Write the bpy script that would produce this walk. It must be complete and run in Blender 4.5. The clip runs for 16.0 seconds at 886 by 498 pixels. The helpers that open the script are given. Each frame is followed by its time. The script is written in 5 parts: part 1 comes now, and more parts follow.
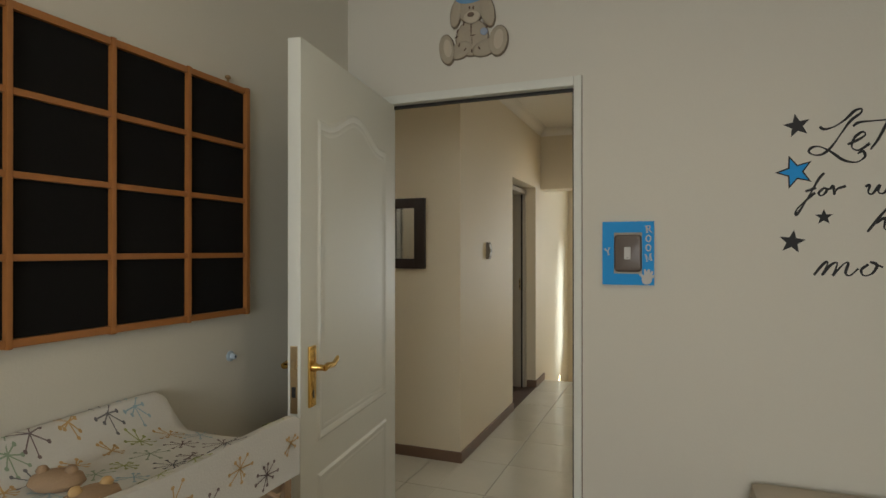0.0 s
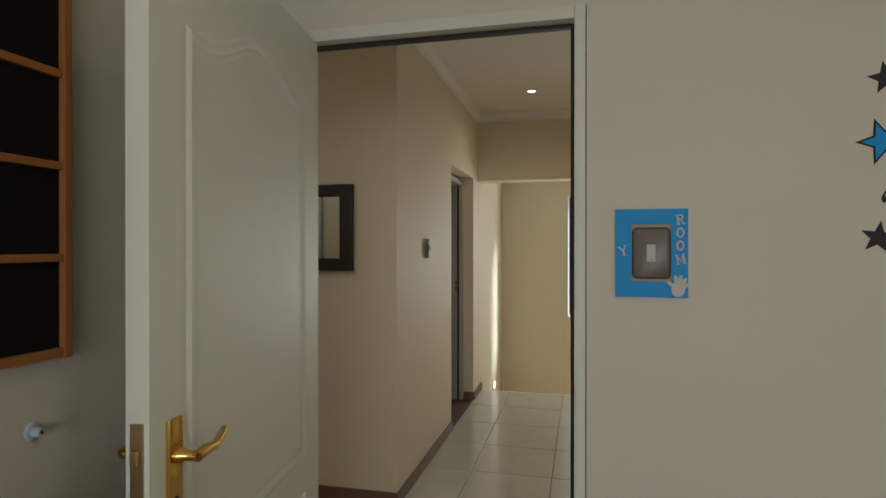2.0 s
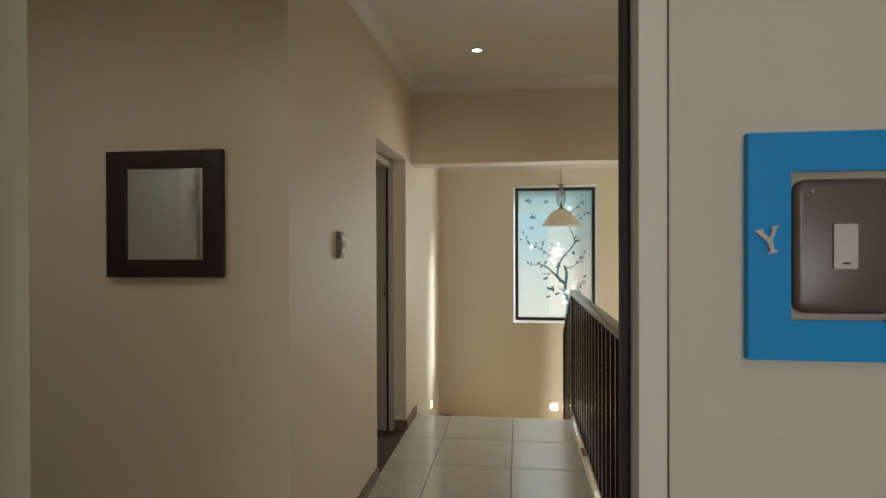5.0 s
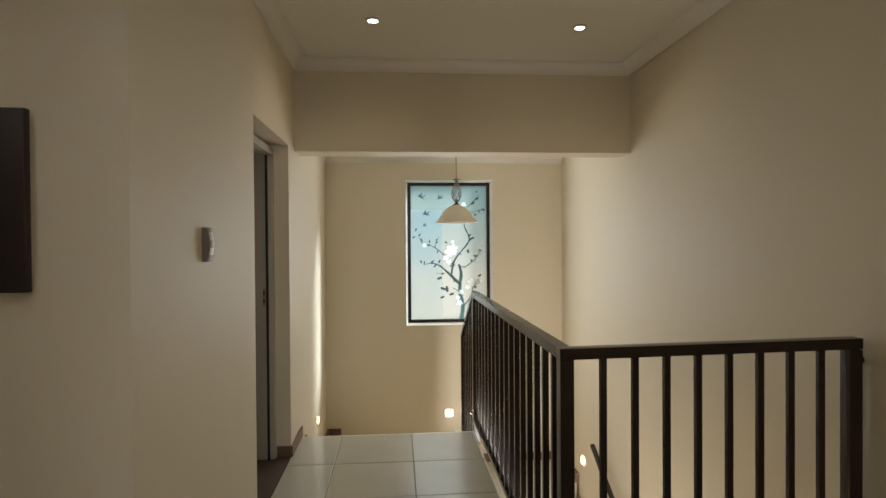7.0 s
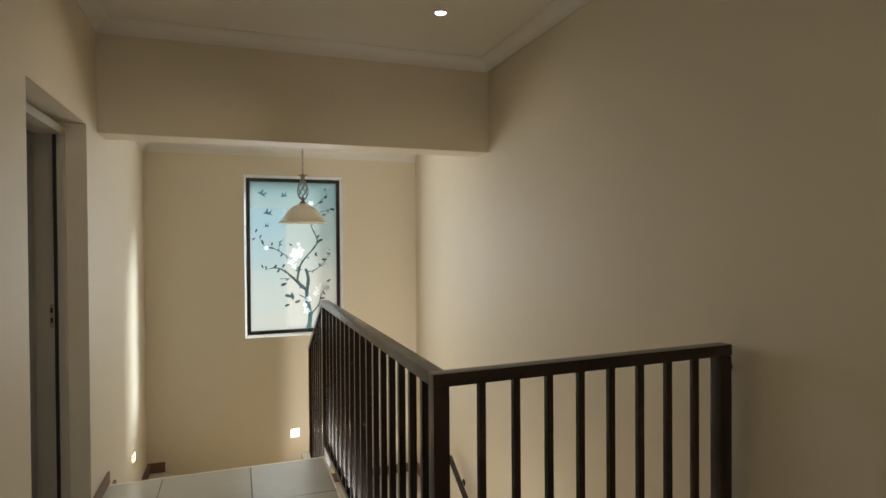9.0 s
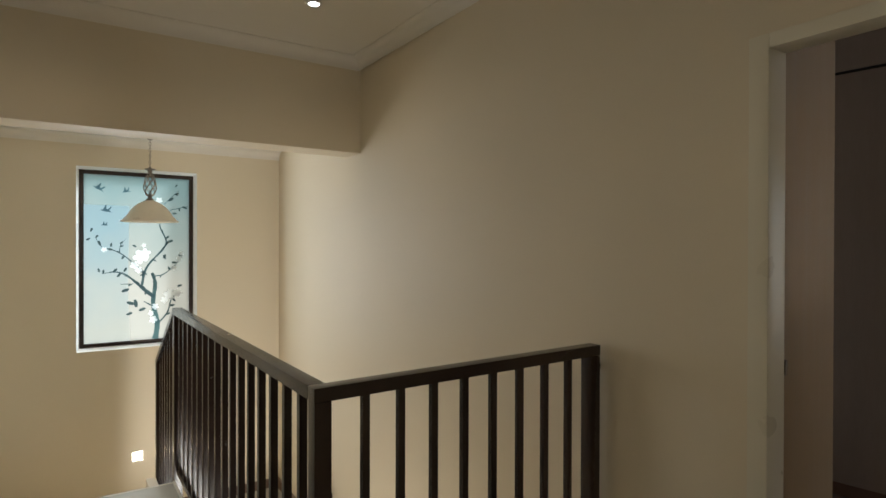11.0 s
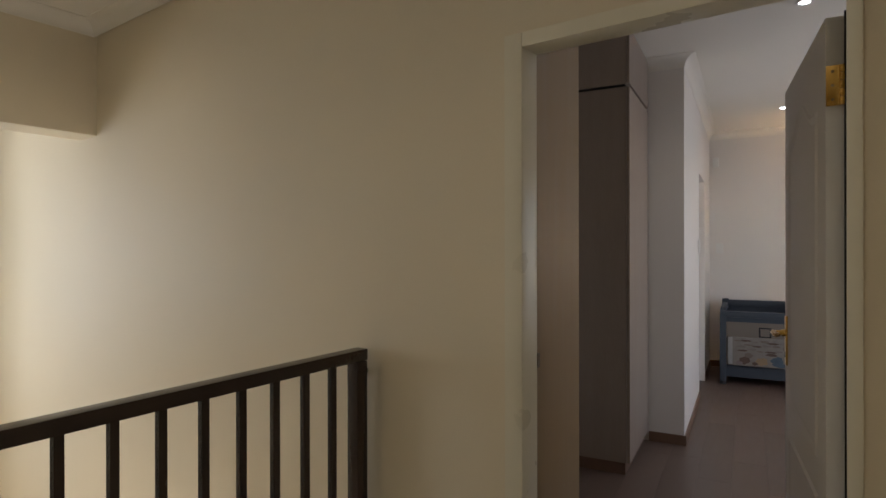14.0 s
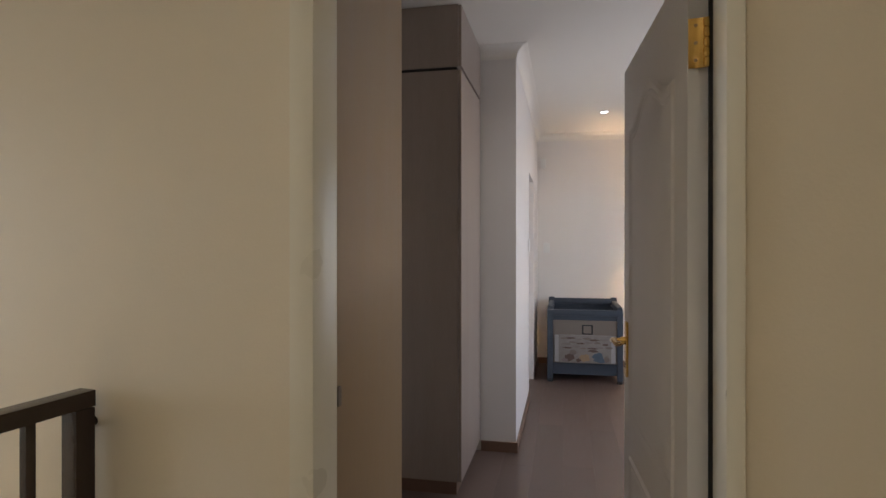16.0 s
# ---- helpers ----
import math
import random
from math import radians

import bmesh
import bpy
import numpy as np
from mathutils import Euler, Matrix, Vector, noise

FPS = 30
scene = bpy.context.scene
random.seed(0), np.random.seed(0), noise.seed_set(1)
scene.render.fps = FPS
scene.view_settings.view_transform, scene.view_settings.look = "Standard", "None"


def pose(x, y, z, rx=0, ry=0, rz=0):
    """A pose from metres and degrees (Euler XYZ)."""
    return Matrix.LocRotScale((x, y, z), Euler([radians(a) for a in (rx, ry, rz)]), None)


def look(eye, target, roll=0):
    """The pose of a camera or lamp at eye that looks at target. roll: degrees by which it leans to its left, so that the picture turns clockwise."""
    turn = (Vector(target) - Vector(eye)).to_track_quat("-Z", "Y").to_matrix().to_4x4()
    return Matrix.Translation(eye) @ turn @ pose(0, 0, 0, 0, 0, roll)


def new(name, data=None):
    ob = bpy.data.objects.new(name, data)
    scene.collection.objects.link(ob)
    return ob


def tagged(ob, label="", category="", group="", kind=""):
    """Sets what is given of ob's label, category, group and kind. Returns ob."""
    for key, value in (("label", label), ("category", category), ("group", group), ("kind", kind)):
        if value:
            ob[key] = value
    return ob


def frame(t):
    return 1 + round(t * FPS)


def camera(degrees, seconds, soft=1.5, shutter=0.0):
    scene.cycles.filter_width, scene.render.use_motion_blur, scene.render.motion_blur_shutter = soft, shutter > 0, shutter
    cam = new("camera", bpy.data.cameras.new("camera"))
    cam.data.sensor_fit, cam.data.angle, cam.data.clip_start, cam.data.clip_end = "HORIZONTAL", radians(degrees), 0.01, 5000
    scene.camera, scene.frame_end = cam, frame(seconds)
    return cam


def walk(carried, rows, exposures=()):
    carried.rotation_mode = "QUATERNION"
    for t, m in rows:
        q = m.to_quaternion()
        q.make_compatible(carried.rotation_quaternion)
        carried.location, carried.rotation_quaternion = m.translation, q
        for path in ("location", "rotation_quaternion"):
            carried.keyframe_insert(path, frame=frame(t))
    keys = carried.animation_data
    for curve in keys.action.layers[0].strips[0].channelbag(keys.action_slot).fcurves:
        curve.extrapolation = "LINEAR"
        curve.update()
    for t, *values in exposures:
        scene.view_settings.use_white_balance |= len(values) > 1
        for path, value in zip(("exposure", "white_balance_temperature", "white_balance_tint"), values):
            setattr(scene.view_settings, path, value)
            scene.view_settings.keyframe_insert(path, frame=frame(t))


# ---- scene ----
cam = camera(75.3, 16.0)
PATH = [
    (0, (0.398, 0.487, 1.411), (-0.342, 2.344, 1.415), 0.0),
    (0.5, (0.297, 0.659, 1.419), (-0.381, 2.54, 1.419), -0.0),
    (1, (0.223, 0.788, 1.418), (-0.398, 2.689, 1.415), -0.1),
    (1.5, (0.135, 0.944, 1.429), (-0.415, 2.867, 1.424), -0.1),
    (2, (0.082, 1.081, 1.415), (-0.391, 3.025, 1.409), -0.0),
    (2.5, (0.059, 1.28, 1.419), (-0.362, 3.235, 1.41), -0.2),
    (3, (0.049, 1.436, 1.414), (-0.339, 3.398, 1.403), -0.3),
    (3.2, (0.038, 1.492, 1.408), (-0.342, 3.455, 1.4), -0.1),
    (5.3, (-0.089, 2.128, 1.402), (-0.312, 4.117, 1.388), -0.5),
    (5.5, (-0.107, 2.194, 1.405), (-0.307, 4.184, 1.389), -0.7),
    (6, (-0.148, 2.294, 1.409), (-0.279, 4.298, 1.393), -0.6),
    (6.5, (-0.192, 2.398, 1.415), (-0.181, 4.398, 1.394), -0.5),
    (7, (-0.195, 2.476, 1.408), (-0.036, 4.47, 1.386), -0.4),
    (7.5, (-0.189, 2.587, 1.395), (0.104, 4.566, 1.375), -0.5),
    (8, (-0.189, 2.698, 1.412), (0.211, 4.657, 1.388), -0.5),
    (8.5, (-0.185, 2.778, 1.412), (0.335, 4.709, 1.39), -0.4),
    (9, (-0.165, 2.856, 1.418), (0.509, 4.738, 1.397), -0.4),
    (9.5, (-0.188, 2.904, 1.428), (0.647, 4.721, 1.403), -0.4),
    (9.7, (-0.161, 2.926, 1.436), (0.714, 4.724, 1.41), -0.2),
    (12, (-0.218, 2.972, 1.4), (1.074, 4.499, 1.395), -0.0),
    (12.5, (-0.179, 2.988, 1.395), (1.21, 4.428, 1.387), 0.1),
    (13, (-0.128, 3.011, 1.395), (1.338, 4.371, 1.394), 0.1),
    (13.5, (-0.05, 3.022, 1.406), (1.489, 4.3, 1.403), 0.1),
    (14, (0.003, 3.027, 1.402), (1.624, 4.199, 1.401), -0.1),
    (14.5, (0.079, 3.034, 1.392), (1.773, 4.097, 1.391), 0.1),
    (15.5, (0.307, 3.135, 1.397), (2.139, 3.938, 1.394), -0.0),
    (16, (0.468, 3.161, 1.393), (2.348, 3.844, 1.391), 0.0),
]
walk(cam, [(t, look(eye, target, roll)) for t, eye, target, roll in PATH], [(0.0, 0.5, 6500, 7), (3.0, 0.24, 6450, 7), (5.5, 0.34, 6500, 9), (9.0, 0.25, 6450, 10), (12.0, 0.36, 6300, 10), (14.0, 0.6, 6230, 12), (16.0, 1.08, 6050, 14)])

# ---- world, sun, large lights ----
world = bpy.data.worlds.new("sky")
scene.world = world
world.use_nodes = True
wn = world.node_tree
sky = wn.nodes.new("ShaderNodeTexSky")
sky.sky_type, sky.sun_disc = "NISHITA", False
SUN_WAY = Vector((-1.0, -0.62, -0.52)).normalized()
sky.sun_elevation = math.asin(-SUN_WAY.z)
sky.sun_rotation = math.atan2(-SUN_WAY.x, -SUN_WAY.y)
wn.links.new(sky.outputs[0], wn.nodes["Background"].inputs[0])
wn.nodes["Background"].inputs[1].default_value = 0.10


def lamp(name, kind, place, way, power, colour, size=0.1, size_y=None, spot=None):
    data = bpy.data.lights.new(name, kind)
    data.energy, data.color = power, colour
    if kind == "AREA":
        data.shape, data.size, data.size_y = "RECTANGLE", size, size_y or size
    elif kind == "SUN":
        data.angle = radians(size)
    else:
        data.shadow_soft_size = size
    if kind == "SPOT":
        data.spot_size, data.spot_blend = radians(spot), 0.9
    ob = new(name, data)
    ob.matrix_world = look(place, Vector(place) + Vector(way))
    return ob


lamp("sun_lamp", "SUN", (6, 12, 6), SUN_WAY, 5.0, (0.82, 0.93, 1.0), 15.0)
# daylight in the stair window and the unseen nursery and bedroom windows
lamp("daylight_fill_lamp", "AREA", (0.364, 8.702, 1.30), (0, -1, 0), 23, (0.93, 0.97, 1.0), 0.82, 1.44)
# unseen fill lamp added at the stair's foot to brighten the far wall
lamp("daylight_fill_lamp", "AREA", (0.86, 4.36, -1.75), (-0.12, 1, 0.3), 24, (1.0, 0.95, 0.87), 0.7, 1.8).data.spread = radians(105)
lamp("daylight_fill_lamp", "AREA", (0.675, -2.69, 1.47), (0, 1, -0.05), 36, (0.95, 0.97, 1.0), 1.6, 1.3)
# third and fourth are unseen, added to brighten hall and passage walls
DOWNLIGHTS = [(-0.325, 5.845, 2.705), (0.913, 5.88, 2.705), (0.32, 3.55, 2.705), (-1.75, 2.98, 2.705), (0.25, 1.35, 2.70)]
DOWN_POWER = [6.0, 2.8, 8.0, 13.5, 10]
DOWN_TINT = [(1.0, 0.80, 0.54), (1.0, 0.80, 0.54), (1.0, 0.86, 0.66), (0.98, 0.97, 0.95), (1.0, 0.82, 0.58)]

# ---- materials ----


def material(name, colour, rough=0.6, metal=0.0, vary=0.06, grain=0.0, scale=3.0, fine=60.0, bump=0.1, piece=0.0, coat=0.0, stretch=(1, 1, 1), spec=0.5):
    """A surface with blotches at one scale, grain at a finer one and a little relief."""
    m = bpy.data.materials.new(name)
    m.use_nodes = True
    nt = m.node_tree
    b = nt.nodes["Principled BSDF"]
    co = nt.nodes.new("ShaderNodeTexCoord")
    mp = nt.nodes.new("ShaderNodeMapping")
    mp.inputs["Scale"].default_value = stretch
    nt.links.new(co.outputs["Object"], mp.inputs["Vector"])
    n1, n2 = nt.nodes.new("ShaderNodeTexNoise"), nt.nodes.new("ShaderNodeTexNoise")
    n1.inputs["Scale"].default_value, n2.inputs["Scale"].default_value = scale, fine
    n1.inputs["Detail"].default_value, n2.inputs["Detail"].default_value = 4, 3
    for n in (n1, n2):
        nt.links.new(mp.outputs[0], n.inputs["Vector"])
    hsv = nt.nodes.new("ShaderNodeHueSaturation")
    hsv.inputs["Color"].default_value = (*colour, 1)
    total = nt.nodes.new("ShaderNodeMath")
    total.operation = "MULTIPLY_ADD"
    nt.links.new(n1.outputs[0], total.inputs[0])
    total.inputs[1].default_value, total.inputs[2].default_value = 2 * vary, 1 - vary
    add = nt.nodes.new("ShaderNodeMath")
    add.operation = "MULTIPLY_ADD"
    nt.links.new(n2.outputs[0], add.inputs[0])
    add.inputs[1].default_value = 2 * grain
    nt.links.new(total.outputs[0], add.inputs[2])
    last = add
    if piece:
        info = nt.nodes.new("ShaderNodeObjectInfo")
        last = nt.nodes.new("ShaderNodeMath")
        last.operation = "MULTIPLY_ADD"
        nt.links.new(info.outputs["Random"], last.inputs[0])
        last.inputs[1].default_value = piece
        nt.links.new(add.outputs[0], last.inputs[2])
    off = nt.nodes.new("ShaderNodeMath")
    off.operation = "SUBTRACT"
    nt.links.new(last.outputs[0], off.inputs[0])
    off.inputs[1].default_value = grain + piece / 2
    nt.links.new(off.outputs[0], hsv.inputs["Value"])
    nt.links.new(hsv.outputs[0], b.inputs["Base Color"])
    rr = nt.nodes.new("ShaderNodeMapRange")
    rr.inputs["To Min"].default_value, rr.inputs["To Max"].default_value = max(0.02, rough - 0.08), min(1, rough + 0.08)
    nt.links.new(n1.outputs[0], rr.inputs["Value"])
    nt.links.new(rr.outputs[0], b.inputs["Roughness"])
    b.inputs["Metallic"].default_value = metal
    b.inputs["Coat Weight"].default_value = coat
    b.inputs["Specular IOR Level"].default_value = spec
    if bump:
        bp = nt.nodes.new("ShaderNodeBump")
        bp.inputs["Strength"].default_value, bp.inputs["Distance"].default_value = bump, 0.004
        nt.links.new(n2.outputs[0], bp.inputs["Height"])
        nt.links.new(bp.outputs[0], b.inputs["Normal"])
    return m


def glow(name, colour, strength):
    m = bpy.data.materials.new(name)
    m.use_nodes = True
    b = m.node_tree.nodes["Principled BSDF"]
    b.inputs["Base Color"].default_value = (*colour, 1)
    b.inputs["Emission Color"].default_value = (*colour, 1)
    b.inputs["Emission Strength"].default_value = strength
    return m


def film(name, low, high, z0, z1, gloss=0.06):
    """Frosted film: daylight falling on its back shines through, tinted from low to high."""
    m = bpy.data.materials.new(name)
    m.use_nodes = True
    nt = m.node_tree
    nt.nodes.remove(nt.nodes["Principled BSDF"])
    tr, gl, mix = nt.nodes.new("ShaderNodeBsdfTranslucent"), nt.nodes.new("ShaderNodeBsdfGlossy"), nt.nodes.new("ShaderNodeMixShader")
    co, sep, rng = nt.nodes.new("ShaderNodeTexCoord"), nt.nodes.new("ShaderNodeSeparateXYZ"), nt.nodes.new("ShaderNodeMapRange")
    noi, ad = nt.nodes.new("ShaderNodeTexNoise"), nt.nodes.new("ShaderNodeMath")
    ramp = nt.nodes.new("ShaderNodeMix")
    ramp.data_type = "RGBA"
    ramp.inputs[6].default_value, ramp.inputs[7].default_value = (*low, 1), (*high, 1)
    nt.links.new(co.outputs["Object"], sep.inputs[0])
    nt.links.new(co.outputs["Object"], noi.inputs["Vector"])
    noi.inputs["Scale"].default_value = 2.2
    ad.operation = "MULTIPLY_ADD"
    nt.links.new(noi.outputs[0], ad.inputs[0])
    ad.inputs[1].default_value = 0.7
    nt.links.new(sep.outputs["Z"], ad.inputs[2])
    nt.links.new(ad.outputs[0], rng.inputs["Value"])
    rng.inputs["From Min"].default_value, rng.inputs["From Max"].default_value = z0 + 0.35, z1 + 0.35
    nt.links.new(rng.outputs[0], ramp.inputs[0])
    nt.links.new(ramp.outputs[2], tr.inputs["Color"])
    gl.inputs["Roughness"].default_value = 0.25
    mix.inputs[0].default_value = gloss
    nt.links.new(tr.outputs[0], mix.inputs[1])
    nt.links.new(gl.outputs[0], mix.inputs[2])
    nt.links.new(mix.outputs[0], nt.nodes["Material Output"].inputs[0])
    return m


PAINT = material("cream wall paint", (0.72, 0.632, 0.48), 0.62, vary=0.03, grain=0.015, scale=1.3, fine=140, bump=0.12)
PAINT_N = material("stone wall paint", (0.645, 0.615, 0.53), 0.6, vary=0.03, grain=0.015, scale=1.3, fine=140, bump=0.12)
PAINT_B = material("off-white wall paint", (0.74, 0.70, 0.66), 0.6, vary=0.03, grain=0.015, scale=1.3, fine=140, bump=0.12)
CEIL = material("white ceiling paint", (0.78, 0.74, 0.67), 0.75, vary=0.02, grain=0.01, scale=1.0, fine=120, bump=0.06)
ENAMEL = material("white enamel paint", (0.70, 0.705, 0.64), 0.50, vary=0.03, grain=0.01, scale=4, fine=70, bump=0.05)
GLOSSWHITE = material("bright white gloss paint", (0.86, 0.86, 0.83), 0.3, vary=0.02, grain=0.01, scale=4, fine=70, bump=0.03)
LINING = material("brown glossy laminate", (0.31, 0.212, 0.11), 0.36, vary=0.1, grain=0.06, scale=2.5, fine=26, bump=0.01, stretch=(5, 5, 0.6), spec=0.2)
ENAMEL_B = material("off-white enamel paint", (0.76, 0.735, 0.71), 0.45, vary=0.03, grain=0.01, scale=4, fine=70, bump=0.05)
ENAMEL_C = material("cream enamel frame paint", (0.72, 0.67, 0.54), 0.30, vary=0.03, grain=0.01, scale=4, fine=70, bump=0.05)
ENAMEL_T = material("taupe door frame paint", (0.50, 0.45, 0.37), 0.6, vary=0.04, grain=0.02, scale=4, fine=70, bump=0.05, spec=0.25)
TILE = material("cream ceramic tile", (0.56, 0.54, 0.46), 0.16, vary=0.07, grain=0.03, scale=5, fine=45, bump=0.04, piece=0.06)
GROUT = material("grey grout", (0.22, 0.21, 0.19), 0.9, vary=0.1, grain=0.08, scale=9, fine=160, bump=0.3)
SKIRT = material("brown skirting tile", (0.17, 0.10, 0.065), 0.42, vary=0.12, grain=0.08, scale=6, fine=50, bump=0.1)
STEEL = material("dark brown painted steel", (0.030, 0.018, 0.014), 0.24, vary=0.12, grain=0.06, scale=8, fine=90, bump=0.06)
DARKWOOD = material("dark stained wood", (0.022, 0.014, 0.013), 0.4, vary=0.2, grain=0.15, scale=4, fine=30, bump=0.1, stretch=(1, 1, 6))
BLACK = material("black rubber seal", (0.012, 0.011, 0.010), 0.6, vary=0.1, grain=0.05)
BRASS = material("polished brass", (0.72, 0.46, 0.13), 0.2, 1.0, vary=0.1, grain=0.05, scale=20, fine=120, bump=0.03)
DULLBRASS = material("worn brass", (0.42, 0.31, 0.17), 0.35, 1.0, vary=0.15, grain=0.1, scale=20, fine=120)
SILVER = material("brushed silver", (0.55, 0.53, 0.48), 0.3, 1.0, vary=0.08, grain=0.05, scale=15, fine=150)
PEWTER = material("antique pewter", (0.24, 0.20, 0.16), 0.4, 1.0, vary=0.2, grain=0.15, scale=25, fine=120)
ORANGEWOOD = material("orange varnished pine", (0.36, 0.145, 0.04), 0.35, vary=0.12, grain=0.1, scale=5, fine=40, bump=0.08, stretch=(1, 1, 1))
CHALK = material("black board", (0.0105, 0.010, 0.0095), 0.85, vary=0.15, grain=0.1, scale=6, fine=60, bump=0.04, spec=0.12)
PALEWOOD = material("pale oak", (0.42, 0.31, 0.20), 0.45, vary=0.1, grain=0.1, scale=3, fine=26, bump=0.1, stretch=(1, 6, 1))
WHITECLOTH = material("white printed cotton", (0.61, 0.595, 0.55), 0.8, vary=0.05, grain=0.04, scale=7, fine=220, bump=0.2)
BEIGE = material("beige upholstery", (0.48, 0.42, 0.34), 0.85, vary=0.08, grain=0.08, scale=6, fine=260, bump=0.35)
TAN = material("tan felt", (0.33, 0.22, 0.13), 0.9, vary=0.12, grain=0.1, scale=9, fine=180, bump=0.3)
BLUE = material("bright blue board", (0.011, 0.30, 0.73), 0.5, spec=0.25, vary=0.06, grain=0.04, scale=8, fine=90)
WHITE = material("white plastic", (0.74, 0.73, 0.70), 0.35, vary=0.03, grain=0.01)
GREYPLATE = material("bronze switch plate", (0.112, 0.086, 0.070), 0.34, 0.05, vary=0.1, grain=0.05, scale=10)
VINYL = material("black vinyl", (0.010, 0.009, 0.009), 0.6, vary=0.1, grain=0.05)
MIRROR = material("mirror glass", (0.86, 0.88, 0.87), 0.02, 1.0, vary=0.0, grain=0.0, bump=0.0)
ALABASTER = material("cream alabaster glass", (0.74, 0.66, 0.52), 0.3, vary=0.08, grain=0.03, scale=9, fine=30, bump=0.03)
LAMINATE = material("grey-brown oak laminate", (0.125, 0.086, 0.069), 0.38, vary=0.16, grain=0.10, scale=4, fine=26, bump=0.0, piece=0.26, stretch=(1, 8, 1))
GREYWOOD = material("grey woodgrain laminate", (0.31, 0.25, 0.205), 0.34, vary=0.10, grain=0.07, scale=2.5, fine=26, bump=0.012, stretch=(5, 5, 0.6))
DENIM = material("blue-grey cot fabric", (0.050, 0.061, 0.079), 0.85, vary=0.1, grain=0.08, scale=10, fine=240, bump=0.3)
MESHGREY = material("taupe netting", (0.18, 0.15, 0.125), 0.9, vary=0.08, grain=0.1, scale=12, fine=300, bump=0.3)
BEAR = material("painted wood tan", (0.40, 0.345, 0.26), 0.6, vary=0.12, grain=0.06, scale=14, fine=80)
BEARLIGHT = material("painted wood cream", (0.52, 0.455, 0.35), 0.55, vary=0.08, grain=0.04, scale=14, fine=80)
BEARDARK = material("painted wood brown", (0.14, 0.09, 0.06), 0.55, vary=0.1, grain=0.04)
BEAREDGE = material("painted wood brown edge", (0.22, 0.175, 0.125), 0.6, vary=0.1, grain=0.05, scale=14)
BEARPALE = material("painted wood pale blue", (0.30, 0.36, 0.47), 0.55, vary=0.1, grain=0.04, scale=14)
BEARBLUE = material("painted wood blue", (0.16, 0.34, 0.56), 0.55, vary=0.1, grain=0.04, scale=14)
LEDGLOW = glow("cool led disc", (0.92, 0.97, 1.0), 14)
STEPGLOW = glow("warm step lamp", (1.0, 0.78, 0.50), 7)
# pane tint, bluer above and paler below, holds the blurred outdoor light
PANE = film("frosted window film", (0.28, 0.272, 0.244), (0.172, 0.212, 0.205), 1.0, 2.0)
LEAFFILM = film("dark green film", (0.050, 0.076, 0.077), (0.052, 0.090, 0.098), 0.5, 2.0, 0.03)
TRUNKFILM = film("teal bark film", (0.07, 0.13, 0.13), (0.034, 0.05, 0.05), 0.75, 1.25, 0.03)
BLOOMFILM = film("white blossom film", (0.80, 0.79, 0.75), (0.80, 0.79, 0.75), 0.5, 2.0)
# paler tint for the pane area where outdoor light shows brighter
LITFILM = film("daylit pane tint film", (0.45, 0.445, 0.40), (0.33, 0.41, 0.43), 0.75, 1.6)
BIRDFILM = film("blue-grey film", (0.062, 0.108, 0.122), (0.062, 0.108, 0.122), 0.5, 2.0, 0.03)
PRINTS = [material("print " + n, tuple(0.74 * q + 0.12 for q in c), 0.8, vary=0.05) for n, c in (("brown", (0.10, 0.04, 0.035)), ("lime", (0.32, 0.36, 0.06)), ("sky", (0.28, 0.45, 0.52)), ("mustard", (0.55, 0.30, 0.04)), ("green", (0.22, 0.32, 0.18)), ("slate", (0.055, 0.05, 0.055)))]

# ---- builders ----


def box(bm, a, b, bevel=0.0, m=None):
    """A box between two corners, its edges rounded by bevel."""
    v = [bm.verts.new((x, y, z)) for z in (a[2], b[2]) for y in (a[1], b[1]) for x in (a[0], b[0])]
    fs = [bm.faces.new([v[i] for i in q]) for q in ((0, 2, 3, 1), (4, 5, 7, 6), (0, 1, 5, 4), (2, 6, 7, 3), (0, 4, 6, 2), (1, 3, 7, 5))]
    if bevel:
        r = bmesh.ops.bevel(bm, geom=list({e for f in fs for e in f.edges}), offset=bevel, segments=2, affect="EDGES", profile=0.7)
        v = list({x for f in r["faces"] for x in f.verts} | {x for x in v if x.is_valid})
    if m is not None:
        bmesh.ops.transform(bm, matrix=m, verts=v)
    return v


def prism(bm, plan, z0, z1):
    """A plan polygon, counter-clockwise from above, raised from z0 to z1."""
    lo, hi = [bm.verts.new((x, y, z0)) for x, y in plan], [bm.verts.new((x, y, z1)) for x, y in plan]
    bm.faces.new(lo[::-1]), bm.faces.new(hi)
    for i in range(len(plan)):
        j = (i + 1) % len(plan)
        bm.faces.new((lo[i], lo[j], hi[j], hi[i]))


def lathe(bm, profile, centre=(0, 0, 0), n=32, m=None, caps=True):
    rings = []
    for r, z in profile:
        ring = []
        for i in range(n):
            p = Vector((r * math.cos(2 * math.pi * i / n), r * math.sin(2 * math.pi * i / n), z))
            p = (m @ p) if m is not None else p
            ring.append(bm.verts.new(p + Vector(centre)))
        rings.append(ring)
    for a, b in zip(rings, rings[1:]):
        for i in range(n):
            j = (i + 1) % n
            bm.faces.new((a[i], a[j], b[j], b[i]))
    if caps:
        bm.faces.new(rings[0][::-1]), bm.faces.new(rings[-1])


